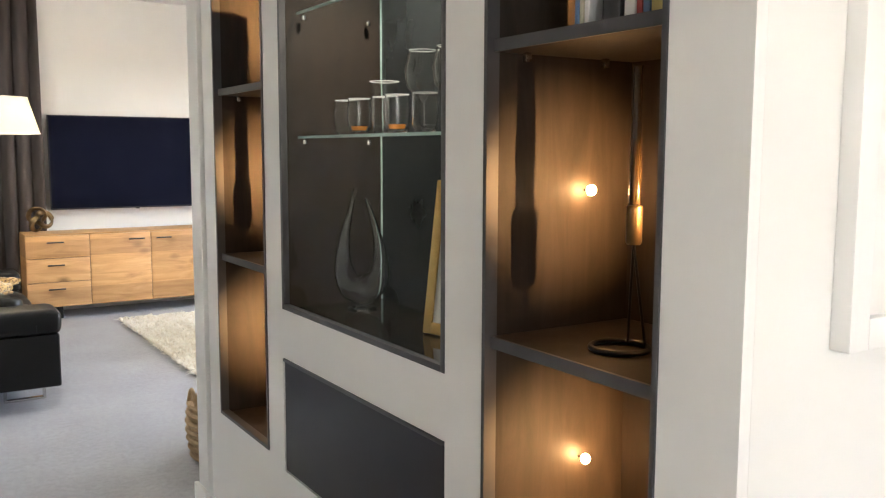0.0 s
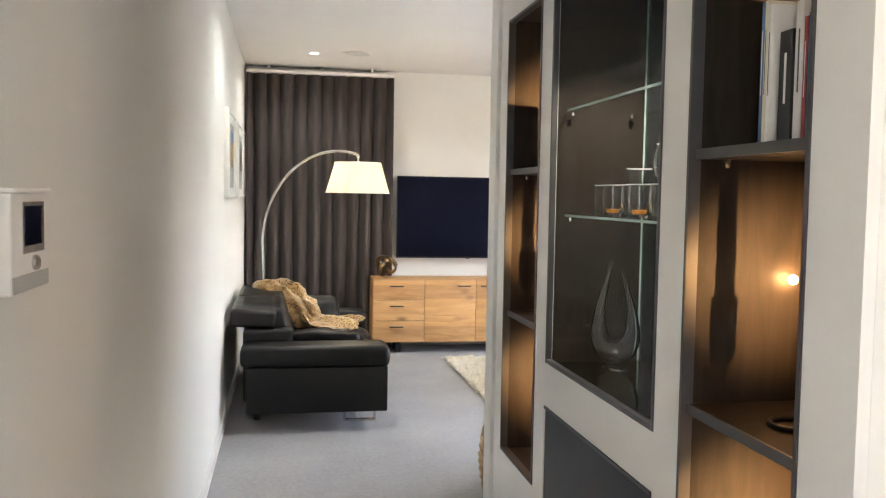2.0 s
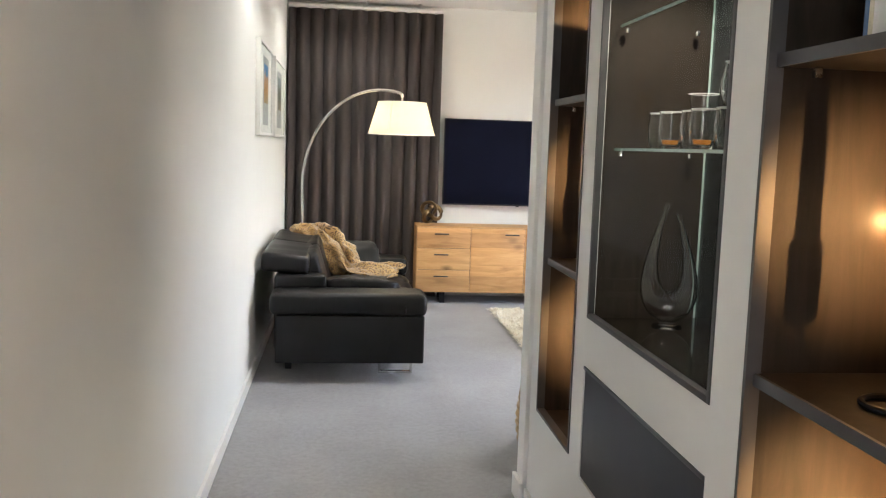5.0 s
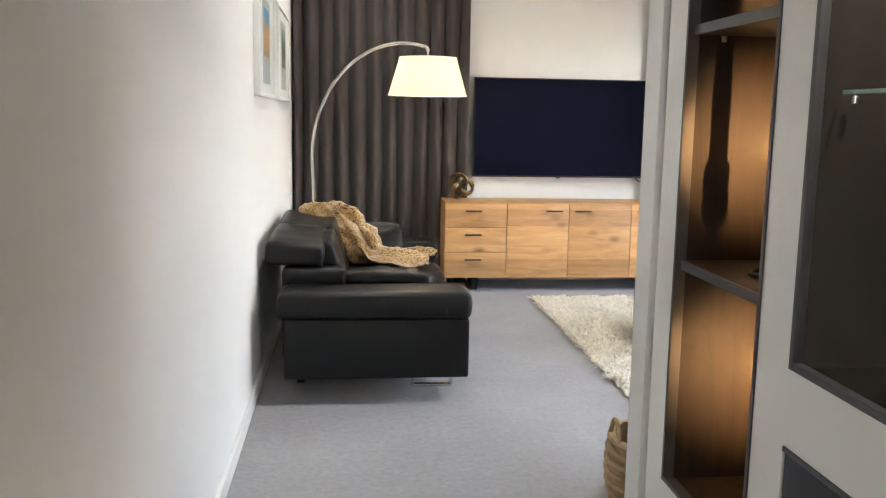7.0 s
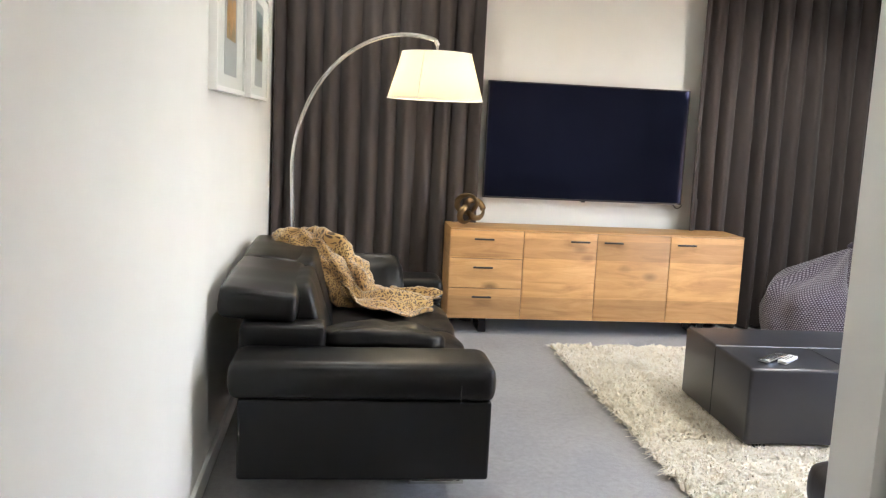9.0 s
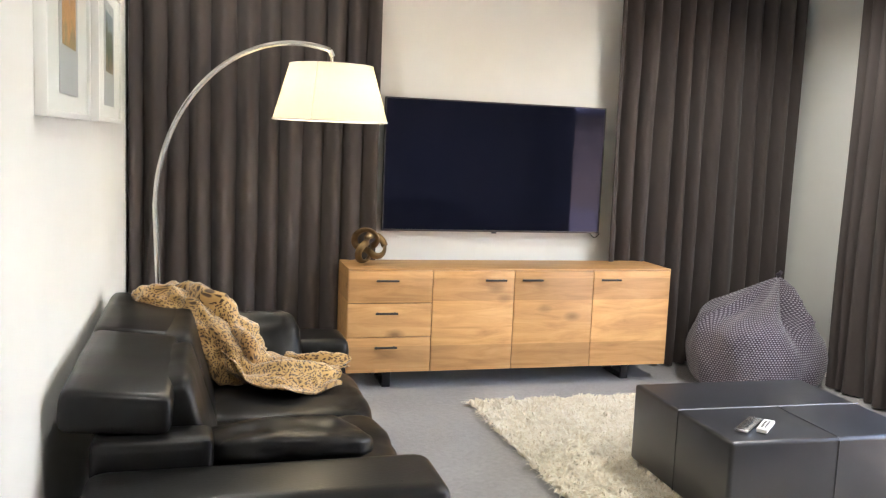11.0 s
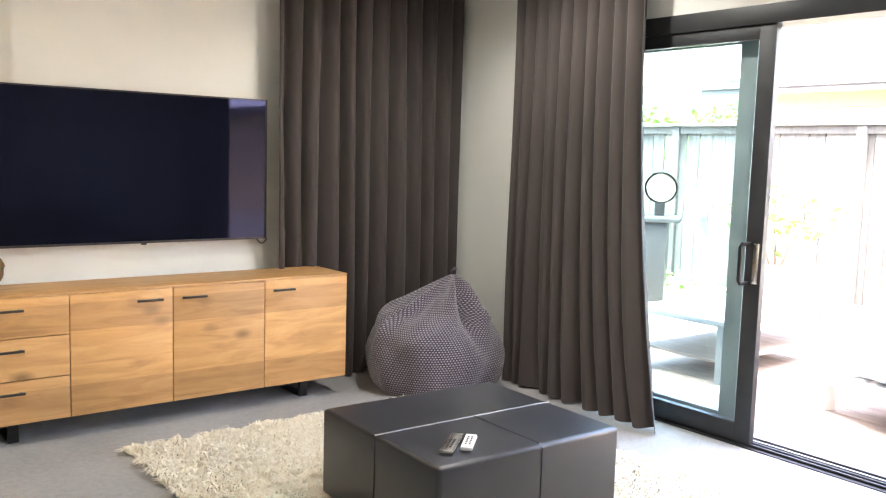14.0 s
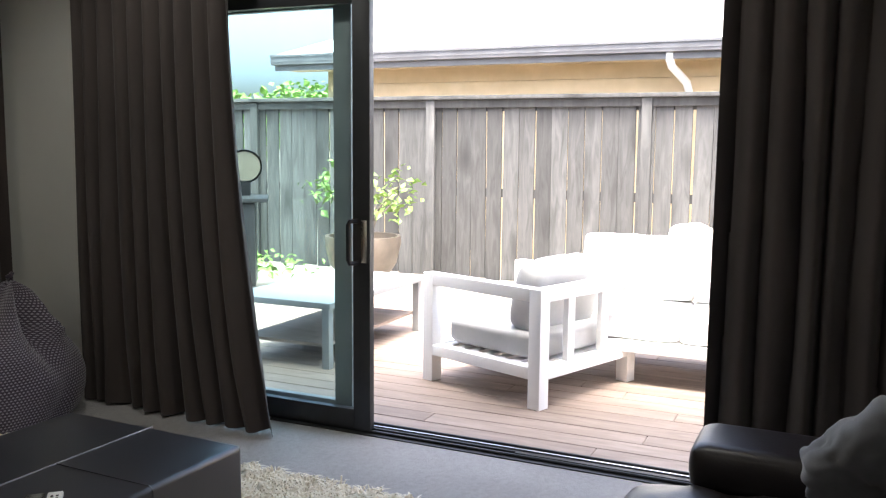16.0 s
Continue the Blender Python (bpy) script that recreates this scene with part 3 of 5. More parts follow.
def sliding_door():
    th = thing("door_1", "black aluminium sliding door standing half open", "sliding door", pose(XR, 0, 0), kind="structure")
    fx0, fx1 = -0.015, 0.18
    part("frame_head", boxes((fx0, fx1, DY0, DY1, 2.13, DZ), bevel=0.003), M_ALU, th)
    part("frame_side", boxes((fx0, fx1, DY0, DY0 + 0.05, 0, 2.13), bevel=0.003), M_ALU, th)
    part("frame_side", boxes((fx0, fx1, DY1 - 0.05, DY1, 0, 2.13), bevel=0.003), M_ALU, th)
    part("sill", boxes((fx0, fx1, DY0, DY1, -0.03, 0.006), bevel=0.001), M_ALU, th)
    for x in (0.012, 0.05, 0.088, 0.13):
        part("rail", boxes((x, x + 0.012, DY0 + 0.05, DY1 - 0.05, 0.0062, 0.02), bevel=0.002), M_ALU if x != 0.088 else M_CHROME, th)
    part("stop_rail", boxes((0.022, 0.05, DY0 + 0.05, 5.573, 0.0062, 0.024), bevel=0.002), M_HANDLE, th)

    def leaf(x, y0, y1, stile, metal=M_ALU):
        fr = part("leaf", boxes((x, x + 0.04, y0, y0 + stile, 0.022, 2.128), (x, x + 0.04, y1 - stile, y1, 0.022, 2.128), (x, x + 0.04, y0 + stile, y1 - stile, 0.022, 0.116), (x, x + 0.04, y0 + stile, y1 - stile, 2.06, 2.128), bevel=0.002), metal, th, "aluminium door leaf")
        pane = part("pane", boxes((x + 0.016, x + 0.022, y0 + stile, y1 - stile, 0.116, 2.06)), M_PANE, fr, "clear tinted glass")
        pane.visible_shadow = False
        return fr

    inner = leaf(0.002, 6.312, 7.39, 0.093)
    # outer leaf uses a paler aluminium, the daylight on it put into the colour
    outer = leaf(0.1, 6.47, 7.395, 0.1, M_ALU_LIT)
    part("handle", tube([(0.0, 6.376, 0.845), (-0.05, 6.392, 0.845), (-0.058, 6.395, 0.86), (-0.058, 6.395, 1.03), (-0.05, 6.392, 1.045), (0.0, 6.376, 1.045)], 0.0115, 8), M_BLACKMETAL, inner, "black pull handle")
    part("handle_plate", boxes((-0.006, 0.0015, 6.325, 6.356, 0.845, 1.05), bevel=0.002), M_CHROME, inner, "steel lock plate")


sliding_door()


# curtains
def curtain(label, start, end, z0, z1, folds, deep, seed, flare=0.0):
    """A pinch-pleated curtain from start to end, hung from z1 to z0, two faces thick."""
    a, b = Vector(start), Vector(end)
    run = (b - a).length
    d = (b - a).normalized()
    out = Vector((d.y, -d.x, 0))
    rnd = random.Random(seed)
    jitter = [rnd.uniform(-0.16, 0.16) for _ in range(folds + 2)]
    amp = [rnd.uniform(0.55, 1.2) for _ in range(folds + 2)]
    nx, nz = folds * 14, 20
    th = thing("curtain", label, "curtain", Matrix.Translation(a), "charcoal curtains")
    bm = bmesh.new()
    sheets = []
    for off in (0.0, 0.006):
        grid = []
        for i in range(nx + 1):
            u = i / nx
            k = min(int(u * folds), folds - 1)
            col = []
            for j in range(nz + 1):
                v = j / nz
                w = (1 - v)
                f = u * folds - k
                e = f * f * (3 - 2 * f)
                depth = amp[k] * (1 - e) + amp[k + 1] * e
                depth = depth * (1 - v ** 4) + 0.8 * v ** 4
                ph = u * folds + (jitter[k] * (1 - e) + jitter[k + 1] * e) * (0.3 + w) + 0.45 * w * noise.noise(Vector((u * 5 + seed, v * 1.3, seed)))
                s = 2.0 * abs(math.cos(math.pi * ph)) ** 0.75 - 1.1 + 0.12 * math.cos(2 * math.pi * ph * 0.5 + seed)
                dp = deep * depth * (0.7 + 0.45 * w) * s + 0.03 * w * noise.noise(Vector((u * 6, v * 1.8, seed + 5)))
                shift = flare * (w ** 2.8) * max(u - 0.2, 0.0) + 0.05 * flare * max(0.0, 1 - v * 9) * math.sin(u * 31)
                p = d * (u * run + shift) + out * (dp + off + 0.25 * shift) + Vector((0, 0, z0 + (z1 - z0) * v + 0.012 * (1 - v) * (noise.noise(Vector((u * 14, 0, seed))) + 0.6)))
                col.append(bm.verts.new(p))
            grid.append(col)
        sheets.append(grid)
    f, g = sheets
    for i in range(nx):
        for j in range(nz):
            bm.faces.new((f[i][j], f[i + 1][j], f[i + 1][j + 1], f[i][j + 1]))
            bm.faces.new((g[i][j + 1], g[i + 1][j + 1], g[i + 1][j], g[i][j]))
        bm.faces.new((f[i][0], g[i][0], g[i + 1][0], f[i + 1][0]))
        bm.faces.new((f[i + 1][nz], g[i + 1][nz], g[i][nz], f[i][nz]))
    for j in range(nz):
        bm.faces.new((f[0][j], f[0][j + 1], g[0][j + 1], g[0][j]))
        bm.faces.new((g[nx][j], g[nx][j + 1], f[nx][j + 1], f[nx][j]))
    part("drape", bm, M_CURTAIN, th, smooth=80)
    lo, hi = d * 0.0 - out * 0.012, d * run + out * 0.06
    part("track", boxes((min(lo.x, hi.x), max(lo.x, hi.x), min(lo.y, hi.y), max(lo.y, hi.y), z1 + 0.003, z1 + 0.034), bevel=0.003), M_TRACK, th, "white curtain track")
    for q in (0.15, 0.5, 0.85):
        c = d * (run * q)
        part("track_bracket", boxes((c.x - 0.012, c.x + 0.012, c.y - 0.012, c.y + 0.012, z1 + 0.0345, ZC - 0.0005)), M_TRACK, th)
    return th


curtain("full-length charcoal curtain drawn behind the arc lamp", (XL + 0.02, 8.66, 0), (1.25, 8.66, 0), 0.006, 2.705, 11, 0.06, 3)
curtain("full-length charcoal curtain drawn behind the bean bag", (2.825, 8.66, 0), (4.22, 8.66, 0), 0.006, 2.705, 11, 0.06, 7)
curtain("full-length charcoal curtain gathered beside the sliding door", (4.16, 7.99, 0), (4.16, 6.98, 0), 0.006, 2.705, 10, 0.055, 11, 0.36)
curtain("full-length charcoal curtain gathered at the open doorway", (4.16, 4.72, 0), (4.16, 3.95, 0), 0.006, 2.705, 7, 0.055, 15)


# television
def television():
    th = thing("television", "large black flat-screen television on the wall", "television", pose(2.046, 8.697, 0.908))
    w, h = 0.742, 0.832
    part("screen", boxes((-w + 0.008, w - 0.008, -0.001, 0.004, 0.012, h - 0.008)), M_SCREEN, th, "dark glossy screen")
    part("body", boxes((-w, w, 0.004, 0.035, 0, h), bevel=0.003), M_BLACKPL, th)
    part("bezel", boxes((-w, w, -0.003, 0.0035, 0, 0.0115), (-w, -w + 0.0075, -0.003, 0.0035, 0.012, h), (w - 0.0075, w, -0.003, 0.0035, 0.012, h), (-w + 0.0075, w - 0.0075, -0.003, 0.0035, h - 0.0075, h)), M_HANDLE, th, "thin dark metal bezel")
    part("sensor", boxes((-0.015, 0.015, -0.005, 0.01, -0.009, 0), bevel=0.002), M_BLACKPL, th)
    part("wall_mount", boxes((-0.3, 0.3, 0.035, YN - 8.697 - 0.0005, 0.2, 0.6)), M_BLACKMETAL, th)
    part("cable", tube(arc_points(lambda u: (w - 0.05 + 0.07 * u, 0.03, -0.03 * math.sin(u * 3)), 8), 0.004, 6), M_BLACKPL, th)


television()


def sideboard():
    th = thing("sideboard", "long oak sideboard with three drawers and three doors", "sideboard", pose(1.03, 8.28, 0))
    L, D, z0, z1 = 2.07, 0.355, 0.113, 0.733
    t = 0.02
    part("top", boxes((0, L, -0.021, D, z1 - 0.012, z1), bevel=0.002), M_OAK, th)
    part("base", boxes((0, L, 0, D, z0, z0 + t), bevel=0.002), M_OAK, th)
    part("side", boxes((0, t, 0, D, z0 + t, z1 - 0.0125)), M_OAK, th)
    part("side", boxes((L - t, L, 0, D, z0 + t, z1 - 0.0125)), M_OAK, th)
    part("carcass", boxes((t, L - t, 0.002, D, z0 + t, z1 - 0.0125)), M_DARKPANEL, th)
    xs = [0.0, 0.504, 1.016, 1.538, L]
    zs = [z0, 0.325, 0.528, z1 - 0.012]
    g = 0.0022

    def handle(p, x, z):
        part("handle", boxes((x - 0.067, x + 0.067, -0.048, -0.038, z - 0.006, z + 0.006), (x - 0.056, x - 0.046, -0.04, -0.0195, z - 0.005, z + 0.005), (x + 0.046, x + 0.056, -0.04, -0.0195, z - 0.005, z + 0.005), bevel=0.0015), M_HANDLE, p, "slim dark bar handle")

    for a, b in zip(zs, zs[1:]):
        d = part("drawer", boxes((xs[0] + g, xs[1] - g, -0.02, -0.001, a + g, b - g), bevel=0.0015), M_OAK, th)
        handle(d, (xs[0] + xs[1]) / 2 - 0.024, b - 0.058)
    for k, hx in ((1, xs[2] - 0.125), (2, xs[2] + 0.11), (3, xs[3] + 0.11)):
        d = part("door", boxes((xs[k] + g, xs[k + 1] - g, -0.02, -0.001, zs[0] + g, zs[-1] - g), bevel=0.0015), M_OAK, th)
        handle(d, hx, zs[-1] - 0.056)
    for x in (0.235, 1.81):
        part("leg", boxes((x, x + 0.05, 0.07, 0.085, 0, z0 - 0.012), (x, x + 0.05, 0.30, 0.315, 0, z0 - 0.012), (x, x + 0.05, 0.085, 0.30, 0, 0.012), bevel=0.001), M_BLACKMETAL, th, "black steel sled leg")
    part("plinth_rail", boxes((0.06, L - 0.06, 0.05, 0.34, z0 - 0.012, z0 - 0.0005)), M_BLACKMETAL, th)


sideboard()


def knot_sculpture():
    th = thing("knot_sculpture", "bronze ribbon knot sculpture on the sideboard", "sculpture", pose(1.165, 8.38, 0.733, 0, 0, 10) @ Matrix.Scale(1.1, 4))

    def p(u):
        a = 2 * math.pi * u
        r = 0.052 + 0.03 * math.cos(3 * a)
        return (r * math.cos(2 * a) * 1.1, 0.045 * math.sin(3 * a), 0.108 + r * math.sin(2 * a) * 1.13)
    part("ribbon", tube([p(i / 96) for i in range(96)], 0.019, 10, True, 0.5), M_BRONZE, th)


knot_sculpture()


# sofas
def leather_sofa(name, label, m, length, material, depth=0.98):
    """x runs from the back to the front, y along the seat from the near arm."""
    th = thing(name, label, "sofa", m, "leather sofas")
    arm = 0.27

    def arm_block(y0):
        part("arm_base", boxes((0.06, depth - 0.012, y0 + 0.005, y0 + arm, 0.13, 0.43), bevel=0.015, seg=3), material, th)
        bm = boxes((0.022, depth + 0.004, y0 - 0.008, y0 + arm + 0.02, 0.426, 0.566), bevel=0.056, seg=6)
        for v in bm.verts:
            v.co.z += 0.004 * noise.noise(v.co * 7) + 0.010 * math.sin((v.co.x - 0.05) * 3.4) - 0.006
            v.co.y += 0.003 * noise.noise(v.co * 11 + Vector((3, 1, 2)))
        part("arm_pad", bm, material, th, smooth=60)
        part("seam", tube([(depth - 0.13, y0 - 0.006, 0.43), (depth - 0.13, y0 - 0.0085, 0.48), (depth - 0.13, y0 + 0.01, 0.545), (depth - 0.13, y0 + 0.06, 0.562)], 0.0025, 6), material, th)

    arm_block(0)
    arm_block(length - arm)
    part("base", boxes((0.06, depth - 0.06, arm + 0.001, length - arm - 0.001, 0.13, 0.29), bevel=0.012), material, th)
    part("back_frame", boxes((0.03, 0.15, 0.285, length - 0.285, 0.14, 0.62), bevel=0.03, seg=3), material, th)
    part("back_corner", boxes((0.03, 0.36, arm + 0.002, arm + 0.15, 0.46, 0.632), bevel=0.035, seg=4), material, th)
    inner = length - 2 * arm
    for k in range(2):
        w = inner / 2
        y = arm + w * (k + 0.5)
        part("seat_cushion", pillow(0.74, w + 0.01, 0.19, 6, 0.18, 0.016, 14, k + 1.3), material, th, smooth=80, m=pose(0.60, y, 0.375))
        cut = 0.155 if k == 0 else 0.0
        part("back_cushion", pillow(0.15, w - 0.01 - cut, 0.42, 9, 0.06, 0.004, 16, k + 4.1), material, th, smooth=80, m=pose(0.275, y + cut / 2, 0.55, 0, -16, 0))
        wh = (length - 0.42) / 2
        y0 = 0.32 + wh * k
        bm = boxes((-0.152, 0.152, 0.002, wh - 0.002, -0.062, 0.062), bevel=0.04, seg=5)
        bmesh.ops.subdivide_edges(bm, edges=[e for e in bm.edges if abs(e.verts[0].co.y - e.verts[1].co.y) > 0.3], cuts=14)
        for v in bm.verts:
            v.co.z += 0.006 * noise.noise(v.co * 8 + Vector((k * 3, 0, 0))) + 0.012 * (1 - (2 * v.co.y / wh - 1) ** 2)
        part("headrest", bm, material, th, smooth=60, m=pose(0.095, y0, 0.692, 0, 5, 0))
    for y in (0.3, length - 0.3):
        part("foot", boxes((0.70, 0.92, y - 0.02, y + 0.02, 0, 0.012), (0.905, 0.92, y - 0.02, y + 0.02, 0.012, 0.13), (0.70, 0.715, y - 0.02, y + 0.02, 0.012, 0.13), bevel=0.001), M_CHROME, th, "steel sled foot")
    for y in (0.4, length - 0.4):
        part("back_foot", boxes((0.10, 0.14, y - 0.02, y + 0.02, 0, 0.142)), M_BLACKMETAL, th)
    return th


leather_sofa("sofa", "black leather two-seat sofa with raised headrests", pose(-0.165, 5.49, 0) @ pose(0.055, 0, 0), 2.0, M_LEATHER)
leather_sofa("sofa", "dark brown leather sofa against the wall", pose(3.49, YS + 0.02, 0, 0, 0, 90), 1.90, M_LEATHER2, 0.83)
tagged(part("pillow", pillow(0.50, 0.42, 0.14, 4.6, 0.62, 0.016, 18, 2.2), M_LEATHER, smooth=80, m=pose(0.475, 6.01, 0.528, -12, 2, 2)), "flat black leather cushion on the sofa seat", "cushion")
tagged(part("pillow", pillow(0.46, 0.46, 0.18, 3.0, 0.5, 0.055, 22, 5.2), M_GREYCUSH, smooth=80, m=pose(3.00, 4.07, 0.61, 8, 58, 12) @ pose(0, 0, 0, 0, 0, 34)), "slate grey velour cushion leaning on the sofa arm", "cushion")


tagged(part("pillow", pillow(0.40, 0.34, 0.13, 3.2, 0.5, 0.02, 14, 9.2), M_LEATHER, smooth=80, m=pose(0.44, 7.13, 0.565, 48, 0, 10)), "black leather cushion against the far sofa arm", "cushion")


def throw_blanket():
    """Hangs from the headrest, bunches against the back cushion and spreads over the seat."""
    spine = [(-0.02, 7.30, 0.745, 0.20), (0.06, 7.26, 0.78, 0.26), (0.15, 7.17, 0.76, 0.30), (0.22, 7.09, 0.70, 0.34), (0.28, 7.03, 0.63, 0.36), (0.34, 6.98, 0.56, 0.42), (0.38, 6.93, 0.515, 0.48), (0.45, 6.90, 0.495, 0.55), (0.55, 6.885, 0.49, 0.52), (0.66, 6.88, 0.482, 0.40), (0.77, 6.91, 0.475, 0.26)]
    nu, nv = 56, 56
    bm = bmesh.new()
    uvl = bm.loops.layers.uv.new("UVMap")
    rows = []
    for i in range(nu):
        s = i / (nu - 1)
        u = s * (len(spine) - 1)
        k = min(int(u), len(spine) - 2)
        f = u - k
        x, ym, z, wide = (spine[k][q] * (1 - f) + spine[k + 1][q] * f for q in range(4))
        hang = max(0.0, 1 - s / 0.55)
        row = []
        for j in range(nv):
            v = j / (nv - 1) - 0.5
            n1 = noise.noise(Vector((s * 3.2, v * 4.0, 1.3)))
            n2 = noise.noise(Vector((s * 8.0, v * 9.0, 6.3)))
            lobe = (math.cos(v * 11.0 + 0.6 + 1.2 * s) + 1) * 0.5
            bulge = 0.04 * lobe
            lift = bulge + 0.075 * abs(n1) + 0.022 * n2 + 0.012
            edge = 1 + 0.22 * noise.noise(Vector((s * 5, 3.0 if v > 0 else 8.0, 2)))
            endw = 0.10 * noise.noise(Vector((v * 6, 0, 9))) * s ** 4
            drop = 0.03 * (abs(v) * 2) ** 5
            row.append((bm.verts.new((x + 0.75 * lift * hang + endw, ym + v * wide * edge, z + lift * (1 - 0.45 * hang) - drop)), s, j / (nv - 1)))
        rows.append(row)
    for a, b in zip(rows, rows[1:]):
        for j in range(nv - 1):
            q = (a[j], a[j + 1], b[j + 1], b[j])
            face = bm.faces.new([w[0] for w in q])
            for lp, w in zip(face.loops, q):
                lp[uvl].uv = (w[1] * 1.1, w[2] * 0.55)
    bmesh.ops.solidify(bm, geom=bm.faces[:], thickness=0.014)
    rolls = (((-0.04, 7.18, 0.73), (0.08, 7.12, 0.77), (0.18, 7.02, 0.725), (0.26, 6.93, 0.64), (0.33, 6.88, 0.55), (0.40, 6.84, 0.51), (0.07, 0.095, 0.105, 0.11, 0.10, 0.06)),
             ((0.02, 7.30, 0.72), (0.16, 7.20, 0.74), (0.27, 7.08, 0.70), (0.36, 6.99, 0.61), (0.43, 6.93, 0.54), (0.52, 6.90, 0.50), (0.06, 0.115, 0.14, 0.135, 0.11, 0.05)))
    for q, (*pts, rad) in enumerate(rolls):
        n, ring = 48, 40
        last = None
        for i in range(n):
            u = i / (n - 1) * 5
            k = min(int(u), 4)
            f = u - k
            c = Vector(pts[k]).lerp(Vector(pts[k + 1]), f)
            d = (Vector(pts[k + 1]) - Vector(pts[k])).normalized()
            side = d.cross(Vector((0, 1, 0))).normalized()
            up = side.cross(d)
            r = rad[k] * (1 - f) + rad[k + 1] * f
            cur = []
            for j in range(ring):
                a = 2 * math.pi * j / ring
                rr = r * (1 + 0.10 * math.cos(3 * a + 0.5 * u + q) - 0.22 * abs(math.sin(2.5 * a + 0.8 * u)) + 0.45 * noise.noise(Vector((u * 0.9, math.cos(a) * 1.3 + q * 5, math.sin(a) * 1.3))) + 0.10 * noise.noise(Vector((u * 3, math.cos(a) * 4, math.sin(a) * 4))))
                cur.append((bm.verts.new(c + (side * math.cos(a) * 0.85 + up * math.sin(a)) * rr), i / (n - 1), j))
            if last:
                for j in range(ring):
                    jj = (j + 1) % ring
                    face = bm.faces.new((last[j][0], last[jj][0], cur[jj][0], cur[j][0]))
                    for lp, (uu, vv) in zip(face.loops, ((last[j][1], j), (last[j][1], j + 1), (cur[j][1], j + 1), (cur[j][1], j))):
                        lp[uvl].uv = (uu * 0.7, vv / ring * 0.6 + q * 0.3)
            else:
                bm.faces.new([w[0] for w in cur])
            last = cur
        bm.faces.new([w[0] for w in last])
    bm.normal_update()
    for v in bm.verts:
        q = v.co
        v.co = q + v.normal * (0.012 * noise.noise(q * 16) + 0.009 * (0.5 - abs(noise.noise(q * 27 + Vector((4, 1, 2))))))
    return tagged(part("throw_blanket", bm, M_LEOPARD, smooth=80), "leopard-print plush throw draped over the sofa", "blanket")


throw_blanket()


def arc_lamp():
    th = thing("floor_lamp", "arched steel floor lamp with lit cream shade", "lamp", pose(0.03, 7.71, 0))
    part("base", lathe([(0.16, 0), (0.165, 0.006), (0.165, 0.026), (0.155, 0.034), (0.02, 0.036)], 40), M_CHROME, th)

    def p(u):
        if u < 0.28:
            return (0.012 * (1 - u / 0.28) - 0.03 * u / 0.28, 0, 0.036 + u / 0.28 * 1.064)
        ang = math.pi * (1 - (u - 0.28) / 0.72 * 0.575)
        return (0.63 + 0.66 * math.cos(ang), 0, 1.1 + 0.822 * math.sin(ang))
    arm = part("arm", tube(arc_points(p, 56), 0.0125, 10), M_CHROME, th, "curved steel arm")
    e = p(1.0)
    part("tip", tube([e, (e[0] + 0.015, 0, e[2] - 0.03)], 0.013, 8), M_CHROME, arm)
    cx = 0.795
    zb = 1.557
    part("hook", tube([(cx, 0, 1.895), (cx, 0, 1.80)], 0.008, 8), M_CHROME, th)
    bm = lathe([(0.283, zb), (0.205, zb + 0.268)], 64, False)
    bmesh.ops.solidify(bm, geom=bm.faces[:], thickness=0.003)
    shade = part("shade", bm, M_SHADE, th, "cream fabric shade, lit from inside", 60, pose(cx, 0, 0))
    part("rim", tube([(0.283 * math.cos(a), 0.283 * math.sin(a), zb) for a in (2 * math.pi * i / 48 for i in range(48))], 0.004, 6, True), M_TRACK, shade)
    part("rim", tube([(0.205 * math.cos(a), 0.205 * math.sin(a), zb + 0.268) for a in (2 * math.pi * i / 48 for i in range(48))], 0.003, 6, True), M_TRACK, shade)
    part("seam", tube([(0.286 * math.cos(4.25), 0.286 * math.sin(4.25), zb), (0.208 * math.cos(4.25), 0.208 * math.sin(4.25), zb + 0.268)], 0.004, 6), M_TRACK, shade)
    part("spider", boxes((-0.2, 0.2, -0.003, 0.003, zb + 0.245, zb + 0.25), (-0.003, 0.003, -0.2, 0.2, zb + 0.2505, zb + 0.2555)), M_CHROME, shade)
    part("bulb", lathe([(0.012, 0.07), (0.016, 0.05), (0.03, 0.0), (0.024, -0.022), (0.008, -0.032)], 20), glow("bulb_glass", (1.0, 0.86, 0.62), 1.5), th, "lit bulb", m=pose(cx, 0, 1.71))
    lamp("floor_lamp_light", "POINT", (0.03 + cx, 7.71, 1.64), 0.8, (1.0, 0.82, 0.55), 0.05)


arc_lamp()


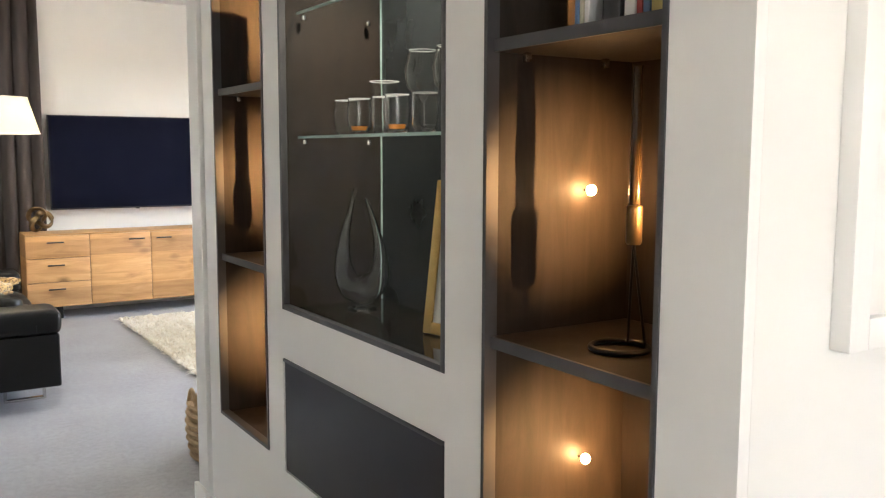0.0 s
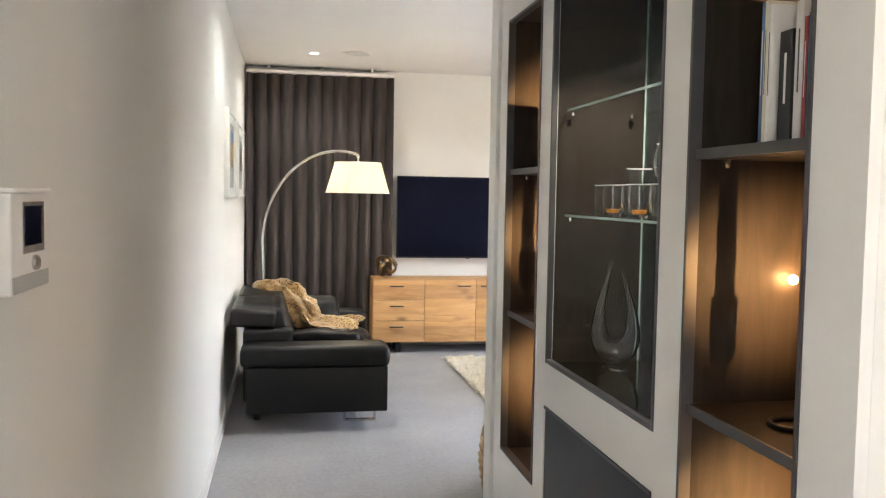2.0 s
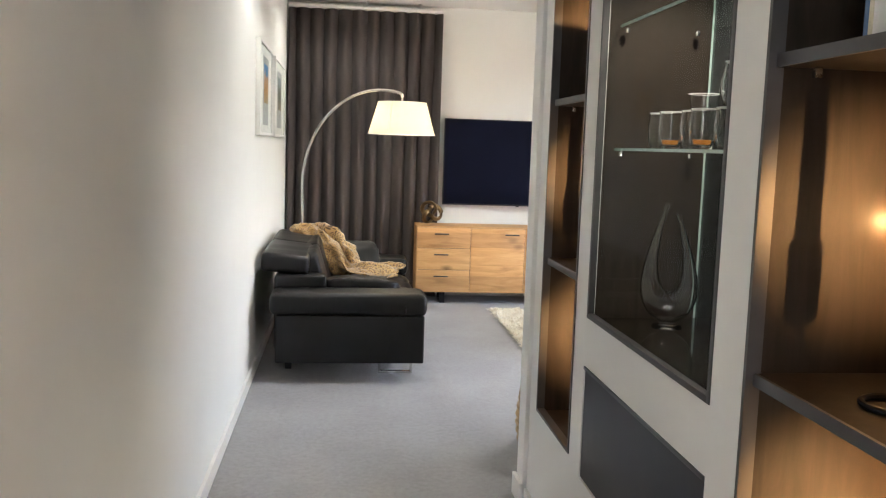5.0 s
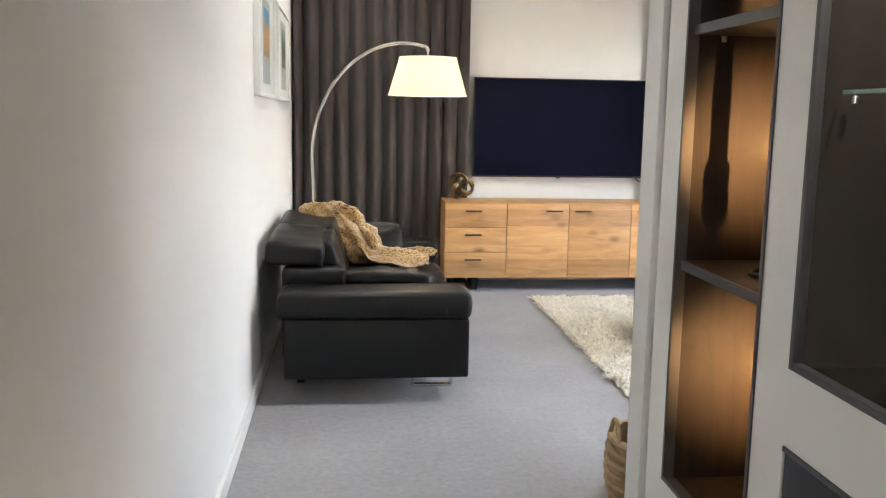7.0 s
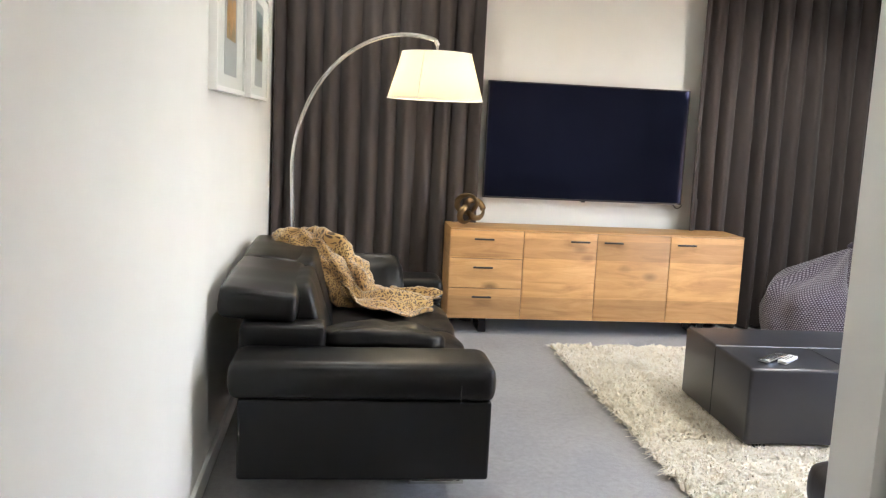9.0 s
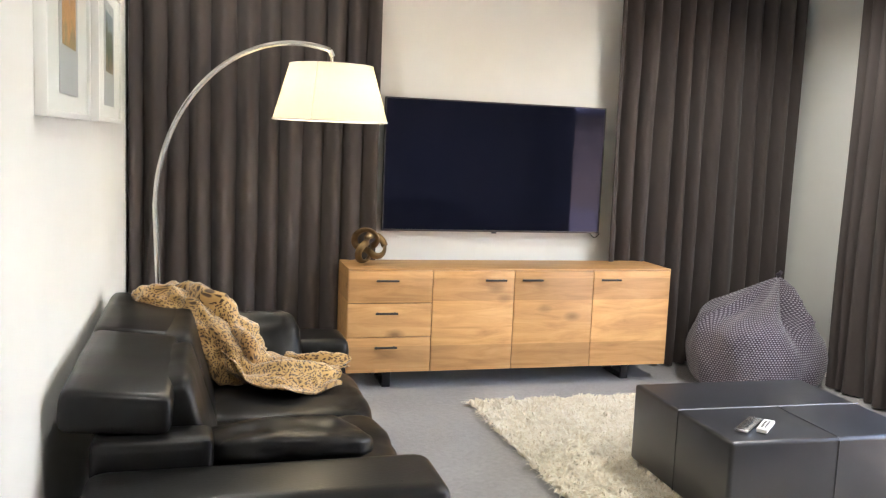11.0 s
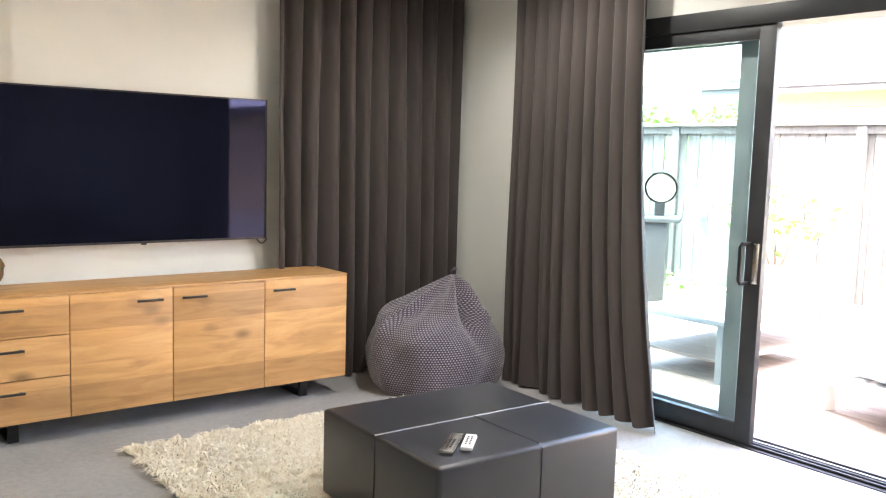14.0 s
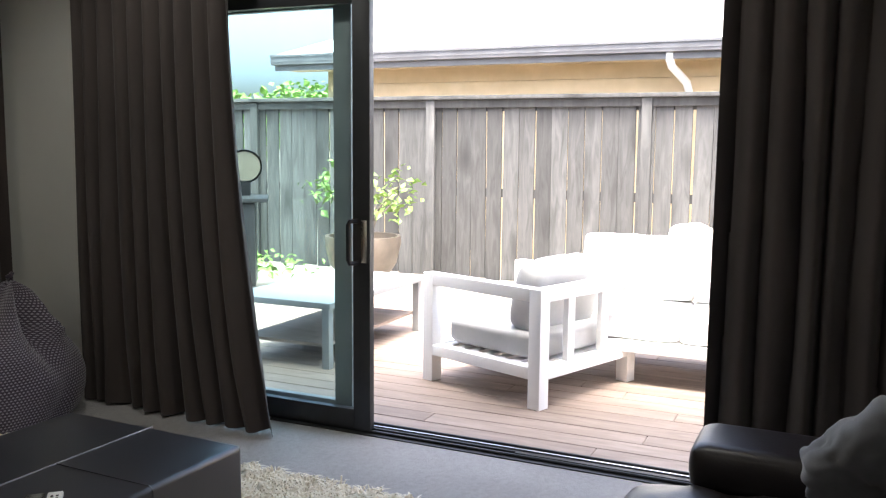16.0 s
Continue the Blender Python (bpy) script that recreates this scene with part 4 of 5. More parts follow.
def ottoman():
    th = thing("ottoman", "low square charcoal leather ottoman with grey piping", "ottoman", pose(2.59, 6.49, 0.014, 0, 0, -1.5))
    w, d, h = 0.44, 0.405, 0.386
    bm = boxes((-w, w, -d, d, 0.03, h), bevel=0.018, seg=3)
    part("body", bm, M_OTTO, th)
    part("piping", tube(arc_points(lambda u: (-w - 0.001 + u * (2 * w + 0.002), 0.0, h + 0.001), 6), 0.0035, 6), M_STITCH, th, "raised grey seam")
    part("piping", tube([(0.03, -d - 0.001, 0.035), (0.03, -d - 0.001, h - 0.012), (0.03, -d + 0.014, h + 0.001), (0.03, 0, h + 0.001)], 0.0028, 6), M_OTTO, th)
    part("piping", tube([(-w - 0.001, 0, 0.035), (-w - 0.001, 0, h - 0.012), (-w + 0.012, 0, h + 0.0)], 0.0025, 6), M_OTTO, th)
    for x in (-1, 1):
        for y in (-1, 1):
            part("foot", boxes((x * 0.36 - 0.03, x * 0.36 + 0.03, y * 0.35 - 0.03, y * 0.35 + 0.03, 0, 0.03)), M_BLACKPL, th)


ottoman()


def remote(label, m, material, w, l):
    th = thing("remote_control", label, "remote control", m)
    part("body", boxes((-w / 2, w / 2, -l / 2, l / 2, 0, 0.016), bevel=0.004), material, th)
    for r in range(5):
        for c in range(2):
            part("button", boxes((-0.010 + c * 0.014, -0.003 + c * 0.014, -l * 0.3 + r * 0.02, -l * 0.3 + r * 0.02 + 0.008, 0.0162, 0.018)), M_BLACKPL if material is not M_BLACKPL else M_PLASTIC, th)


remote("slim silver remote control on the ottoman", pose(2.315, 6.25, 0.4035, 0, 0, -50), M_CHROME, 0.052, 0.205)
remote("small white remote control on the ottoman", pose(2.375, 6.225, 0.4035, 0, 0, -47), M_PLASTIC, 0.042, 0.15)


def bean_bag():
    th = thing("bean_bag", "purple-grey woven bean bag slumped in the corner", "bean bag", pose(3.67, 8.12, 0))
    nu, nv = 72, 40
    bm = bmesh.new()
    uvl = bm.loops.layers.uv.new("UVMap")
    rows = []
    for j in range(nv):
        v = j / (nv - 1)
        phi = v * math.pi / 2
        z = 0.55 * math.sin(phi) ** 1.0 + 0.14 * max(0.0, (v - 0.66) / 0.34) ** 1.5
        r = 0.455 * math.cos(phi) ** 0.72 * (0.80 + 0.20 * min(1.0, v / 0.28) ** 0.6)
        row = []
        for i in range(nu):
            a = 2 * math.pi * i / nu
            ca, sa = math.cos(a), math.sin(a)
            fold = 0.17 * v ** 1.6 * (0.45 - abs(math.sin(3.0 * a + 2.2 * noise.noise(Vector((ca, sa, v * 1.6))))))
            lump = 0.06 * noise.noise(Vector((ca * 1.6, sa * 1.6, v * 2.2 + 4))) + 0.022 * noise.noise(Vector((ca * 4, sa * 4, v * 5)))
            da = a - 4.62 - 0.35 * (1 - v)
            groove = -0.17 * math.exp(-(da / 0.19) ** 2) + 0.06 * math.exp(-((da - 0.42) / 0.2) ** 2) + 0.04 * math.exp(-((da + 0.40) / 0.22) ** 2)
            groove *= min(1, max(0.0, v - 0.30) * 3.2)
            shoulder = 0.11 * math.exp(-((v - 0.52) / 0.26) ** 2) * max(0.0, math.cos(a - 3.0))
            rr = max(r + shoulder + (fold + lump + groove) * min(1, 2.6 * (1 - v) + 0.12), 0.012)
            row.append(bm.verts.new((rr * ca + 0.17 * v ** 2.2, rr * sa * 0.9 + 0.06 * v ** 2, z + (0.10 * fold + 0.35 * lump) * min(1, v * 4) * (1 - 0.6 * v))))
        rows.append(row)
    for j in range(nv - 1):
        for i in range(nu):
            face = bm.faces.new((rows[j][i], rows[j][(i + 1) % nu], rows[j + 1][(i + 1) % nu], rows[j + 1][i]))
            for lp, (du, dv) in zip(face.loops, ((0, 0), (1, 0), (1, 1), (0, 1))):
                lp[uvl].uv = ((i + du) / nu, (j + dv) / nv)
    bm.faces.new(rows[0])
    bm.faces.new(rows[-1])
    part("cover", bm, M_KNIT, th, smooth=70)
    part("seam", tube([rows_p for rows_p in ((0.17 + 0.012 * math.cos(t), 0.06 + 0.012 * math.sin(t), 0.692 + 0.006 * t) for t in (0, 1.5, 3, 4.5, 6))], 0.012, 8), M_KNIT, th)


bean_bag()


def shag_rug():
    """Thick looped pile: a backing and some tens of thousands of bent tufts."""
    th = thing("rug", "cream shaggy wool rug under the ottoman", "rug", pose(2.68, 6.52, 0))
    w, d = 0.985, 1.40
    part("backing", boxes((-w + 0.01, w - 0.01, -d + 0.01, d - 0.01, 0.001, 0.019)), M_WOOL, th)
    rng = np.random.default_rng(4)
    n = 105000
    x, y = rng.uniform(-w, w, n), rng.uniform(-d, d, n)
    x += 0.012 * np.sin(y * 40) * (np.abs(x) > w - 0.05)
    clump = np.sin(x * 61 + 2.1 * np.sin(y * 37)) * np.cos(y * 57 + 2.3 * np.sin(x * 33))
    a = rng.uniform(-1.1, 1.1, n) + 3.0 * np.sin(x * 17 + 1.7 * np.sin(y * 11)) + 2.5 * np.cos(y * 19 + 1.3 * np.sin(x * 13))
    ln, ht, wd = rng.uniform(0.025, 0.065, n), rng.uniform(0.016, 0.032, n) + 0.011 * clump, rng.uniform(0.0026, 0.005, n)
    dx, dy = np.cos(a), np.sin(a)
    px, py = -dy * wd, dx * wd
    base = np.full(n, 0.008)
    cols = []
    for f, hz, k in ((0.0, 0.0, 1.0), (0.45, 0.95, 0.9), (1.0, 0.72, 0.4)):
        for s in (-1, 1):
            cols.append(np.stack([x + dx * ln * f + s * px * k, y + dy * ln * f + s * py * k, base + ht * hz], 1))
    verts = np.stack(cols, 1).reshape(-1, 3)
    q = np.array([[0, 1, 3, 2], [2, 3, 5, 4]])
    faces = (np.arange(n)[:, None, None] * 6 + q[None]).reshape(-1, 4)
    me = bpy.data.meshes.new("fleece")
    me.from_pydata(verts.tolist(), [], faces.tolist())
    me.materials.append(M_WOOL)
    pile = new("fleece", me)
    pile.parent = th
    tagged(pile, "long cream wool tufts", kind="stuff")


shag_rug()


# pictures, thermostat and ceiling fittings
def painted(tint, h):
    """Loose brushwork: sky above, ochre and green ground below."""
    m, t, p = nodes_of("print_ink")
    sp = t.nodes.new("ShaderNodeSeparateXYZ")
    t.links.new(coords(t), sp.inputs[0])
    n = noise_tex(t, coords(t), 14, 5)
    lift = math_node(t, "ADD", math_node(t, "DIVIDE", sp.outputs[2], h), math_node(t, "MULTIPLY", math_node(t, "SUBTRACT", n, 0.5), 0.5))
    c = ramp(t, lift, [(0.38, tint[2]), (0.46, tint[1]), (0.60, tint[1]), (0.68, tint[0])])
    t.links.new(mixed(t, c, ramp(t, noise_tex(t, coords(t), 45, 3), [(0.3, (0.6, 0.6, 0.6)), (0.7, (1.2, 1.2, 1.2))]), 0.6, "MULTIPLY"), p.inputs["Base Color"])
    p.inputs["Roughness"].default_value = 0.6
    return m


def wall_picture(y0, y1, label, tint):
    z0, z1 = 1.50, 2.10
    th = thing("picture_frame", label, "picture", pose(XL, y0, z0), "framed pictures on the long wall")
    w, h, f, dp = y1 - y0, z1 - z0, 0.02, 0.032
    part("frame", boxes((0.0005, dp, 0, f, 0, h), (0.0005, dp, w - f, w, 0, h), (0.0005, dp, f, w - f, 0, f), (0.0005, dp, f, w - f, h - f, h), bevel=0.002), M_TRIM, th, "white box frame")
    part("mat_board", boxes((0.0005, 0.02, f, w - f, f, h - f)), M_PAPER, th)
    part("print", boxes((0.0205, 0.022, w * 0.3, w * 0.72, h * 0.12, h * 0.86)), M_MATBOARD, th, "grey print sheet")
    part("print_panel", boxes((0.0225, 0.0235, w * 0.36, w * 0.66, h * 0.36, h * 0.78)), painted(tint, h), th, "painted landscape, sky over ochre ground")
    pane = part("pane", boxes((0.026, 0.028, f, w - f, f, h - f)), M_CABPANE, th)
    pane.visible_shadow = False


wall_picture(5.80, 6.74, "white box-framed print above the sofa", ((0.08, 0.24, 0.48), (0.50, 0.27, 0.09), (0.34, 0.25, 0.11)))
wall_picture(7.00, 8.00, "white box-framed print near the curtain", ((0.20, 0.24, 0.25), (0.10, 0.11, 0.07), (0.22, 0.17, 0.10)))

end_pic = thing("picture_frame", "large white-framed picture on the end wall", "picture", pose(1.322, YE, 1.13))
part("frame", boxes((0, 0.05, -0.035, -0.0005, 0, 1.1), (0.75, 0.80, -0.035, -0.0005, 0, 1.1), (0.05, 0.75, -0.035, -0.0005, 0, 0.05), (0.05, 0.75, -0.035, -0.0005, 1.05, 1.1), bevel=0.003), M_TRIM, end_pic, "white wooden frame")
part("mat_board", boxes((0.05, 0.75, -0.018, -0.0005, 0.05, 1.05)), M_PAPER, end_pic)
part("print", boxes((0.16, 0.64, -0.020, -0.0185, 0.16, 0.94)), M_MATBOARD, end_pic, "pale grey print")

thermo = thing("thermostat", "white wall-mounted intercom box with dark display", "intercom", pose(XL, 1.215, 1.39))
part("body", boxes((0.0005, 0.038, -0.09, 0.09, 0, 0.14), bevel=0.004, seg=3), M_PLASTIC, thermo)
part("lid", boxes((0.0005, 0.044, -0.093, 0.093, 0.1405, 0.147), bevel=0.002), M_PLASTIC, thermo)
part("display_frame", boxes((0.0382, 0.0395, -0.04, 0.068, 0.055, 0.128)), M_CHROME, thermo, "silver display surround")
part("display", boxes((0.0397, 0.0405, -0.03, 0.050, 0.066, 0.122)), M_SCREEN, thermo, "dark display")
part("knob", lathe([(0.011, 0), (0.011, 0.006), (0.008, 0.008)], 18), M_CHROME, thermo, "round grey button", m=pose(0.0382, 0.015, 0.04, 0, 90, 0))
part("lower_panel", boxes((0.0382, 0.040, -0.088, 0.088, 0.003, 0.026)), M_MATBOARD, thermo, "grey lower strip")

# the two at x above 3 are unseen, added to brighten the east side
for x, y, power in ((0.456, 5.355, 4.5), (0.435, 7.83, 4.5), (3.1, 5.355, 14.0), (3.35, 7.15, 14.0)):
    dl = thing("downlight", "small round recessed ceiling downlight, lit; the eastern pair added unseen", "downlight", pose(x, y, ZC), "ceiling downlights")
    part("rim", lathe([(0.052, -0.0005), (0.052, -0.005), (0.040, -0.006), (0.040, -0.0005)], 32, False), M_CEIL, dl, "white rim")
    part("diffuser", lathe([(0.039, -0.0005), (0.039, -0.004), (0.02, -0.0045)], 28), M_LED, dl, "glowing diffuser")
    lamp("downlight_and_fill_beam", "SPOT", (x, y, ZC - 0.02), power, (1.0, 0.95, 0.87), 0.04, (x, y, 0), 155)
for x, y in ((0.835, 5.36), (0.81, 7.75)):
    sp = thing("ceiling_speaker", "round white ceiling speaker grille", "speaker", pose(x, y, ZC), "ceiling speakers")
    part("rim", lathe([(0.122, -0.0005), (0.122, -0.004), (0.112, -0.006), (0.112, -0.0005)], 44, False), M_TRACK, sp)
    part("grille", lathe([(0.111, -0.0005), (0.111, -0.004), (0.02, -0.0055)], 44), M_GRILLE, sp, "fine pale mesh grille")


# things on the shelves
def book(m, w, d, h, colour, label):
    th = thing("book", label, "book", m, "books on the shelf")
    part("cover", boxes((0, d, 0, 0.002, 0, h), (0, d, w - 0.002, w, 0, h), (0, 0.002, 0.002, w - 0.002, 0, h), bevel=0.0004, seg=1), surface("book_cover", tuple(c * 0.9 for c in colour), colour, 20, (0.4, 0.55)), th)
    part("pages", boxes((0.003, d - 0.003, 0.0022, w - 0.0022, 0.003, h - 0.003)), M_PAPER, th, "cream page block")
    part("spine_lettering", boxes((-0.0008, -0.0001, w * 0.42, w * 0.58, h * 0.35, h * 0.8)), M_PAPER if sum(colour) < 1.0 else M_DARKTRIM, th, "printed spine lettering")


def book_row(x, y, z, specs):
    for w, h, c, tilt, label in specs:
        book(pose(x, y, z, tilt, 0, 0), w, 0.17, h, c, label)
        y += w + 0.003


XS = XB + 0.06
BLACK, WHITE, BLUE, TEAL, CREAM, YEL, RED = (0.012, 0.012, 0.014), (0.7, 0.69, 0.66), (0.08, 0.16, 0.30), (0.22, 0.42, 0.46), (0.60, 0.57, 0.42), (0.62, 0.50, 0.17), (0.35, 0.06, 0.05)
book_row(XS, 1.332, SHELF_HIGH + 0.0005, [(0.026, 0.25, CREAM, 0, "cream hardback book standing on the niche shelf"), (0.024, 0.265, TEAL, 0, "teal paperback book standing on the niche shelf"), (0.024, 0.255, YEL, 0, "pale yellow hardback book standing on the niche shelf"), (0.016, 0.245, BLUE, 0, "blue paperback book standing on the niche shelf"), (0.012, 0.24, RED, 0, "thin dark red booklet standing on the niche shelf"), (0.026, 0.275, WHITE, 0, "white hardback book standing on the niche shelf")])
book_row(XS, 1.485, SHELF_HIGH + 0.0005, [(0.045, 0.225, BLACK, 0, "black ring binder standing on the niche shelf")])
book_row(XS, 1.565, SHELF_HIGH + 0.0005, [(0.012, 0.29, WHITE, 0, "thin white magazine standing on the niche shelf"), (0.010, 0.30, CREAM, 0, "thin cream magazine standing on the niche shelf"), (0.010, 0.30, BLUE, 0, "thin blue magazine standing on the niche shelf")])
book_row(XS, 3.04, SHELF_HIGH + 0.0005, [(0.025, 0.22, RED, 0, "dark red paperback book standing on the niche shelf"), (0.028, 0.24, WHITE, 0, "white hardback book standing on the niche shelf"), (0.02, 0.23, BLACK, 0, "black paperback book standing on the niche shelf"), (0.03, 0.25, WHITE, 0, "white hardback book standing on the niche shelf")])


def candle_holder(y):
    bl = thing("candle_holder", "slender brass and smoked glass candle holder on the shelf", "candle holder", pose(1.302, y, SHELF_LOW + 0.0005))
    part("ring_base", tube([(0.055 * math.cos(a) - 0.03, 0.055 * math.sin(a), 0.006) for a in (2 * math.pi * i / 32 for i in range(32))], 0.006, 8, True), M_BLACKMETAL, bl, "black ring foot")
    for a in (0.9, -0.9):
        part("leg", tube([(0.024 * math.cos(a), 0.03 * math.sin(a), 0.006), (0.012 * math.cos(a), 0.016 * math.sin(a), 0.10), (0, 0, 0.206)], 0.003, 8), M_BLACKMETAL, bl)
    part("cup", lathe([(0.013, 0.203), (0.0155, 0.208), (0.016, 0.275), (0.0135, 0.278)], 18), M_BRONZE, bl, "brass cup")
    part("chimney", lathe([(0.0115, 0.279), (0.0118, 0.34), (0.0098, 0.42), (0.0088, 0.535), (0.0098, 0.54), (0.0075, 0.54), (0.0075, 0.42), (0.0095, 0.34), (0.0095, 0.281)], 20, False), M_SMOKE, bl, "smoked glass chimney")


candle_holder(1.562)
candle_holder(3.268)


def decanter():
    th = thing("decanter", "clear harp-shaped glass decanter on the cabinet floor", "decanter", pose(1.33, 2.76, 0.9455, 0, 0, -27))

    def p(u):
        s = u * 2 - 1
        a = abs(s)
        z = 0.060 + (0.315 if s < 0 else 0.285) * a ** 1.4
        x = math.copysign(0.058 * math.sin(a ** 0.72 * 2.85), s)
        return (x, 0, z)
    pts = arc_points(p, 40)
    rad = [0.007 + 0.043 * (1 - abs(i / 39 * 2 - 1)) ** 1.5 for i in range(40)]
    bm = tube(pts, rad, 20)
    inner = tube(pts[1:-1], [max(r - 0.003, 0.003) for r in rad[1:-1]], 20)
    shell = bpy.data.meshes.new("shell")
    inner.to_mesh(shell)
    inner.free()
    outer_faces = len(bm.faces)
    bm.from_mesh(shell)
    vessel = part("vessel", bm, M_GLASS, th)
    for f in list(vessel.data.polygons)[outer_faces:]:
        f.flip()
    vessel.visible_shadow = False
    part("foot", lathe([(0.045, 0), (0.045, 0.004), (0.02, 0.014)], 28), M_GLASS, th)


decanter()
for k, (dx, y, kind) in enumerate([(0.14, 2.72, 0), (0.13, 2.61, 0), (0.15, 2.50, 0), (0.13, 2.39, 0), (0.15, 2.28, 0), (0.25, 2.68, 1), (0.25, 2.46, 2), (0.26, 2.33, 2)]):
    prof = [[(0.026, 0), (0.034, 0.02), (0.037, 0.05), (0.032, 0.085), (0.030, 0.085), (0.034, 0.05), (0.031, 0.02), (0.022, 0.008)],
            [(0.03, 0), (0.045, 0.03), (0.05, 0.07), (0.035, 0.11), (0.04, 0.145), (0.038, 0.145), (0.033, 0.11), (0.047, 0.07), (0.042, 0.03), (0.026, 0.006)],
            [(0.035, 0), (0.034, 0.004), (0.005, 0.01), (0.005, 0.08), (0.04, 0.12), (0.046, 0.16), (0.034, 0.21), (0.032, 0.21), (0.043, 0.16), (0.037, 0.122), (0.004, 0.086)]][kind]
    th = thing(("tumbler", "carafe", "wine_glass")[kind], ("clear rounded tumbler on the glass shelf", "clear glass carafe on the glass shelf", "clear stemmed wine glass on the glass shelf")[kind], "glass", pose(XB + dx, y, 1.4805) @ (Matrix.Diagonal((0.98, 0.98, 1.2, 1)) if kind == 0 else Matrix.Scale(1.1, 4)), "glasses on the shelf")
    part("bowl", lathe(prof, 26), M_GLASS, th).visible_shadow = False
    rim_r, rim_z = max(prof, key=lambda q: q[1])
    # rim ring coloured near-white, in place of the highlight on the glass edge
    part("rim", tube([(rim_r * math.cos(a), rim_r * math.sin(a), rim_z) for a in (2 * math.pi * i / 24 for i in range(24))], 0.0014, 5, True), M_RIMGLINT, th)
    if kind == 0 and k % 2:
        # orange disc imitates amber lamplight refracted in the tumbler's foot
        part("amber_glint", lathe([(0.017, 0.0105), (0.022, 0.0108), (0.024, 0.020), (0.01, 0.0205)], 20), surface("amber_glint_colour", (0.55, 0.20, 0.03), (0.65, 0.28, 0.05), 10, (0.1, 0.2)), th, "orange disc for the lamp glint in the glass")

pf = thing("photo_frame", "gilt photo frame standing in the cabinet", "picture", pose(1.34, 2.22, 0.947, -8, 0, -75) @ Matrix.Scale(1.15, 4))
part("frame", boxes((-0.11, -0.085, -0.01, 0.01, 0, 0.36), (0.085, 0.11, -0.01, 0.01, 0, 0.36), (-0.085, 0.085, -0.01, 0.01, 0, 0.028), (-0.085, 0.085, -0.01, 0.01, 0.332, 0.36), bevel=0.003), M_GOLD, pf, "gilt moulding")
part("mat_board", boxes((-0.085, 0.085, -0.004, 0.004, 0.028, 0.332)), M_PAPER, pf)


def basket():
    th = thing("basket", "woven seagrass basket with looped handles", "basket", pose(1.41, 4.27, 0))
    bm = lathe([(0.15, 0), (0.175, 0.02), (0.20, 0.14), (0.19, 0.28), (0.178, 0.28), (0.188, 0.14), (0.163, 0.025), (0.14, 0.012)], 48)
    for v in bm.verts:
        a = math.atan2(v.co.y, v.co.x)
        v.co *= 1 + 0.012 * math.sin(a * 24 + v.co.z * 200)
    part("weave", bm, M_WICKER, th)
    for z in (0.03, 0.07, 0.11, 0.15, 0.19, 0.23, 0.27):
        r = 0.178 + 0.025 * math.sin(z / 0.28 * 2.6)
        part("coil", tube([(r * math.cos(a), r * math.sin(a), z) for a in (2 * math.pi * i / 40 for i in range(40))], 0.012, 6, True), M_WICKER, th)
    for s in (-1, 1):
        part("handle", tube(arc_points(lambda u: (s * 0.185, -0.06 + 0.12 * u, 0.27 + 0.075 * math.sin(math.pi * u)), 12), 0.009, 8), M_WICKER, th)


basket()


# the terrace outside
setting("ground", boxes((-300, 400, -300, 400, -0.35, -0.25)), M_GROUND, "pale gravel and soil beyond the deck", "ground")
setting("deck_frame", boxes((XR + 0.185, 7.9, 2.0, 10.4, -0.25, -0.035)), M_DARKTRIM, "dark joists under the deck", "deck")
setting("garden_bed", boxes((7.92, 9.22, 2.0, 12, -0.25, -0.02)), M_GROUND, "pale gravel garden bed along the fence", "garden bed")


# local frame: x runs from the back of the chair to its front, y across it
CHAIR = pose(5.055, 5.70, -0.006, 0, 0, 69.6)


def armchair(m):
    th = thing("outdoor_armchair", "white metal outdoor armchair with grey cushions", "armchair", m)
    L, W, b = 0.90, 0.92, 0.08
    for x in (0, L - b):
        for y in (-W + b, 0):
            part("leg", boxes((x, x + b, y - b, y, 0, 0.655), bevel=0.004), M_WHITEMETAL, th)
            part("foot_cap", boxes((x + 0.004, x + b - 0.004, y - b + 0.004, y - 0.004, -0.003, 0)), M_BLACKPL, th)
    for y in (-W + b, 0):
        part("arm_rail", boxes((b, L - b, y - b, y, 0.585, 0.655), bevel=0.004), M_WHITEMETAL, th)
        part("seat_rail", boxes((b, L - b, y - b, y, 0.16, 0.225), bevel=0.004), M_WHITEMETAL, th)
    for x in (0, L - b):
        part("cross_rail", boxes((x, x + b, -W + b, -b, 0.16, 0.225), bevel=0.004), M_WHITEMETAL, th)
    part("back_rail", boxes((0, b, -W + b, -b, 0.585, 0.655), bevel=0.004), M_WHITEMETAL, th)
    for y in (-0.30, -0.62):
        part("back_slat", boxes((0.02, 0.055, y - 0.03, y + 0.03, 0.225, 0.585)), M_WHITEMETAL, th)
    for k in range(7):
        x = b + 0.03 + k * 0.105
        part("seat_slat", boxes((x, x + 0.06, -W + b, -b, 0.205, 0.222)), M_WHITEMETAL, th)
    part("seat_cushion", pillow(0.72, 0.74, 0.17, 7, 0.12, 0.006, 12, 3.3), M_CUSHION, th, smooth=80, m=pose(0.46, -W / 2, 0.308))
    part("back_cushion", pillow(0.19, 0.66, 0.44, 6, 0.12, 0.012, 12, 8.3), M_CUSHION, th, smooth=80, m=pose(0.24, -W / 2, 0.565, 0, -14, 0))


armchair(CHAIR)


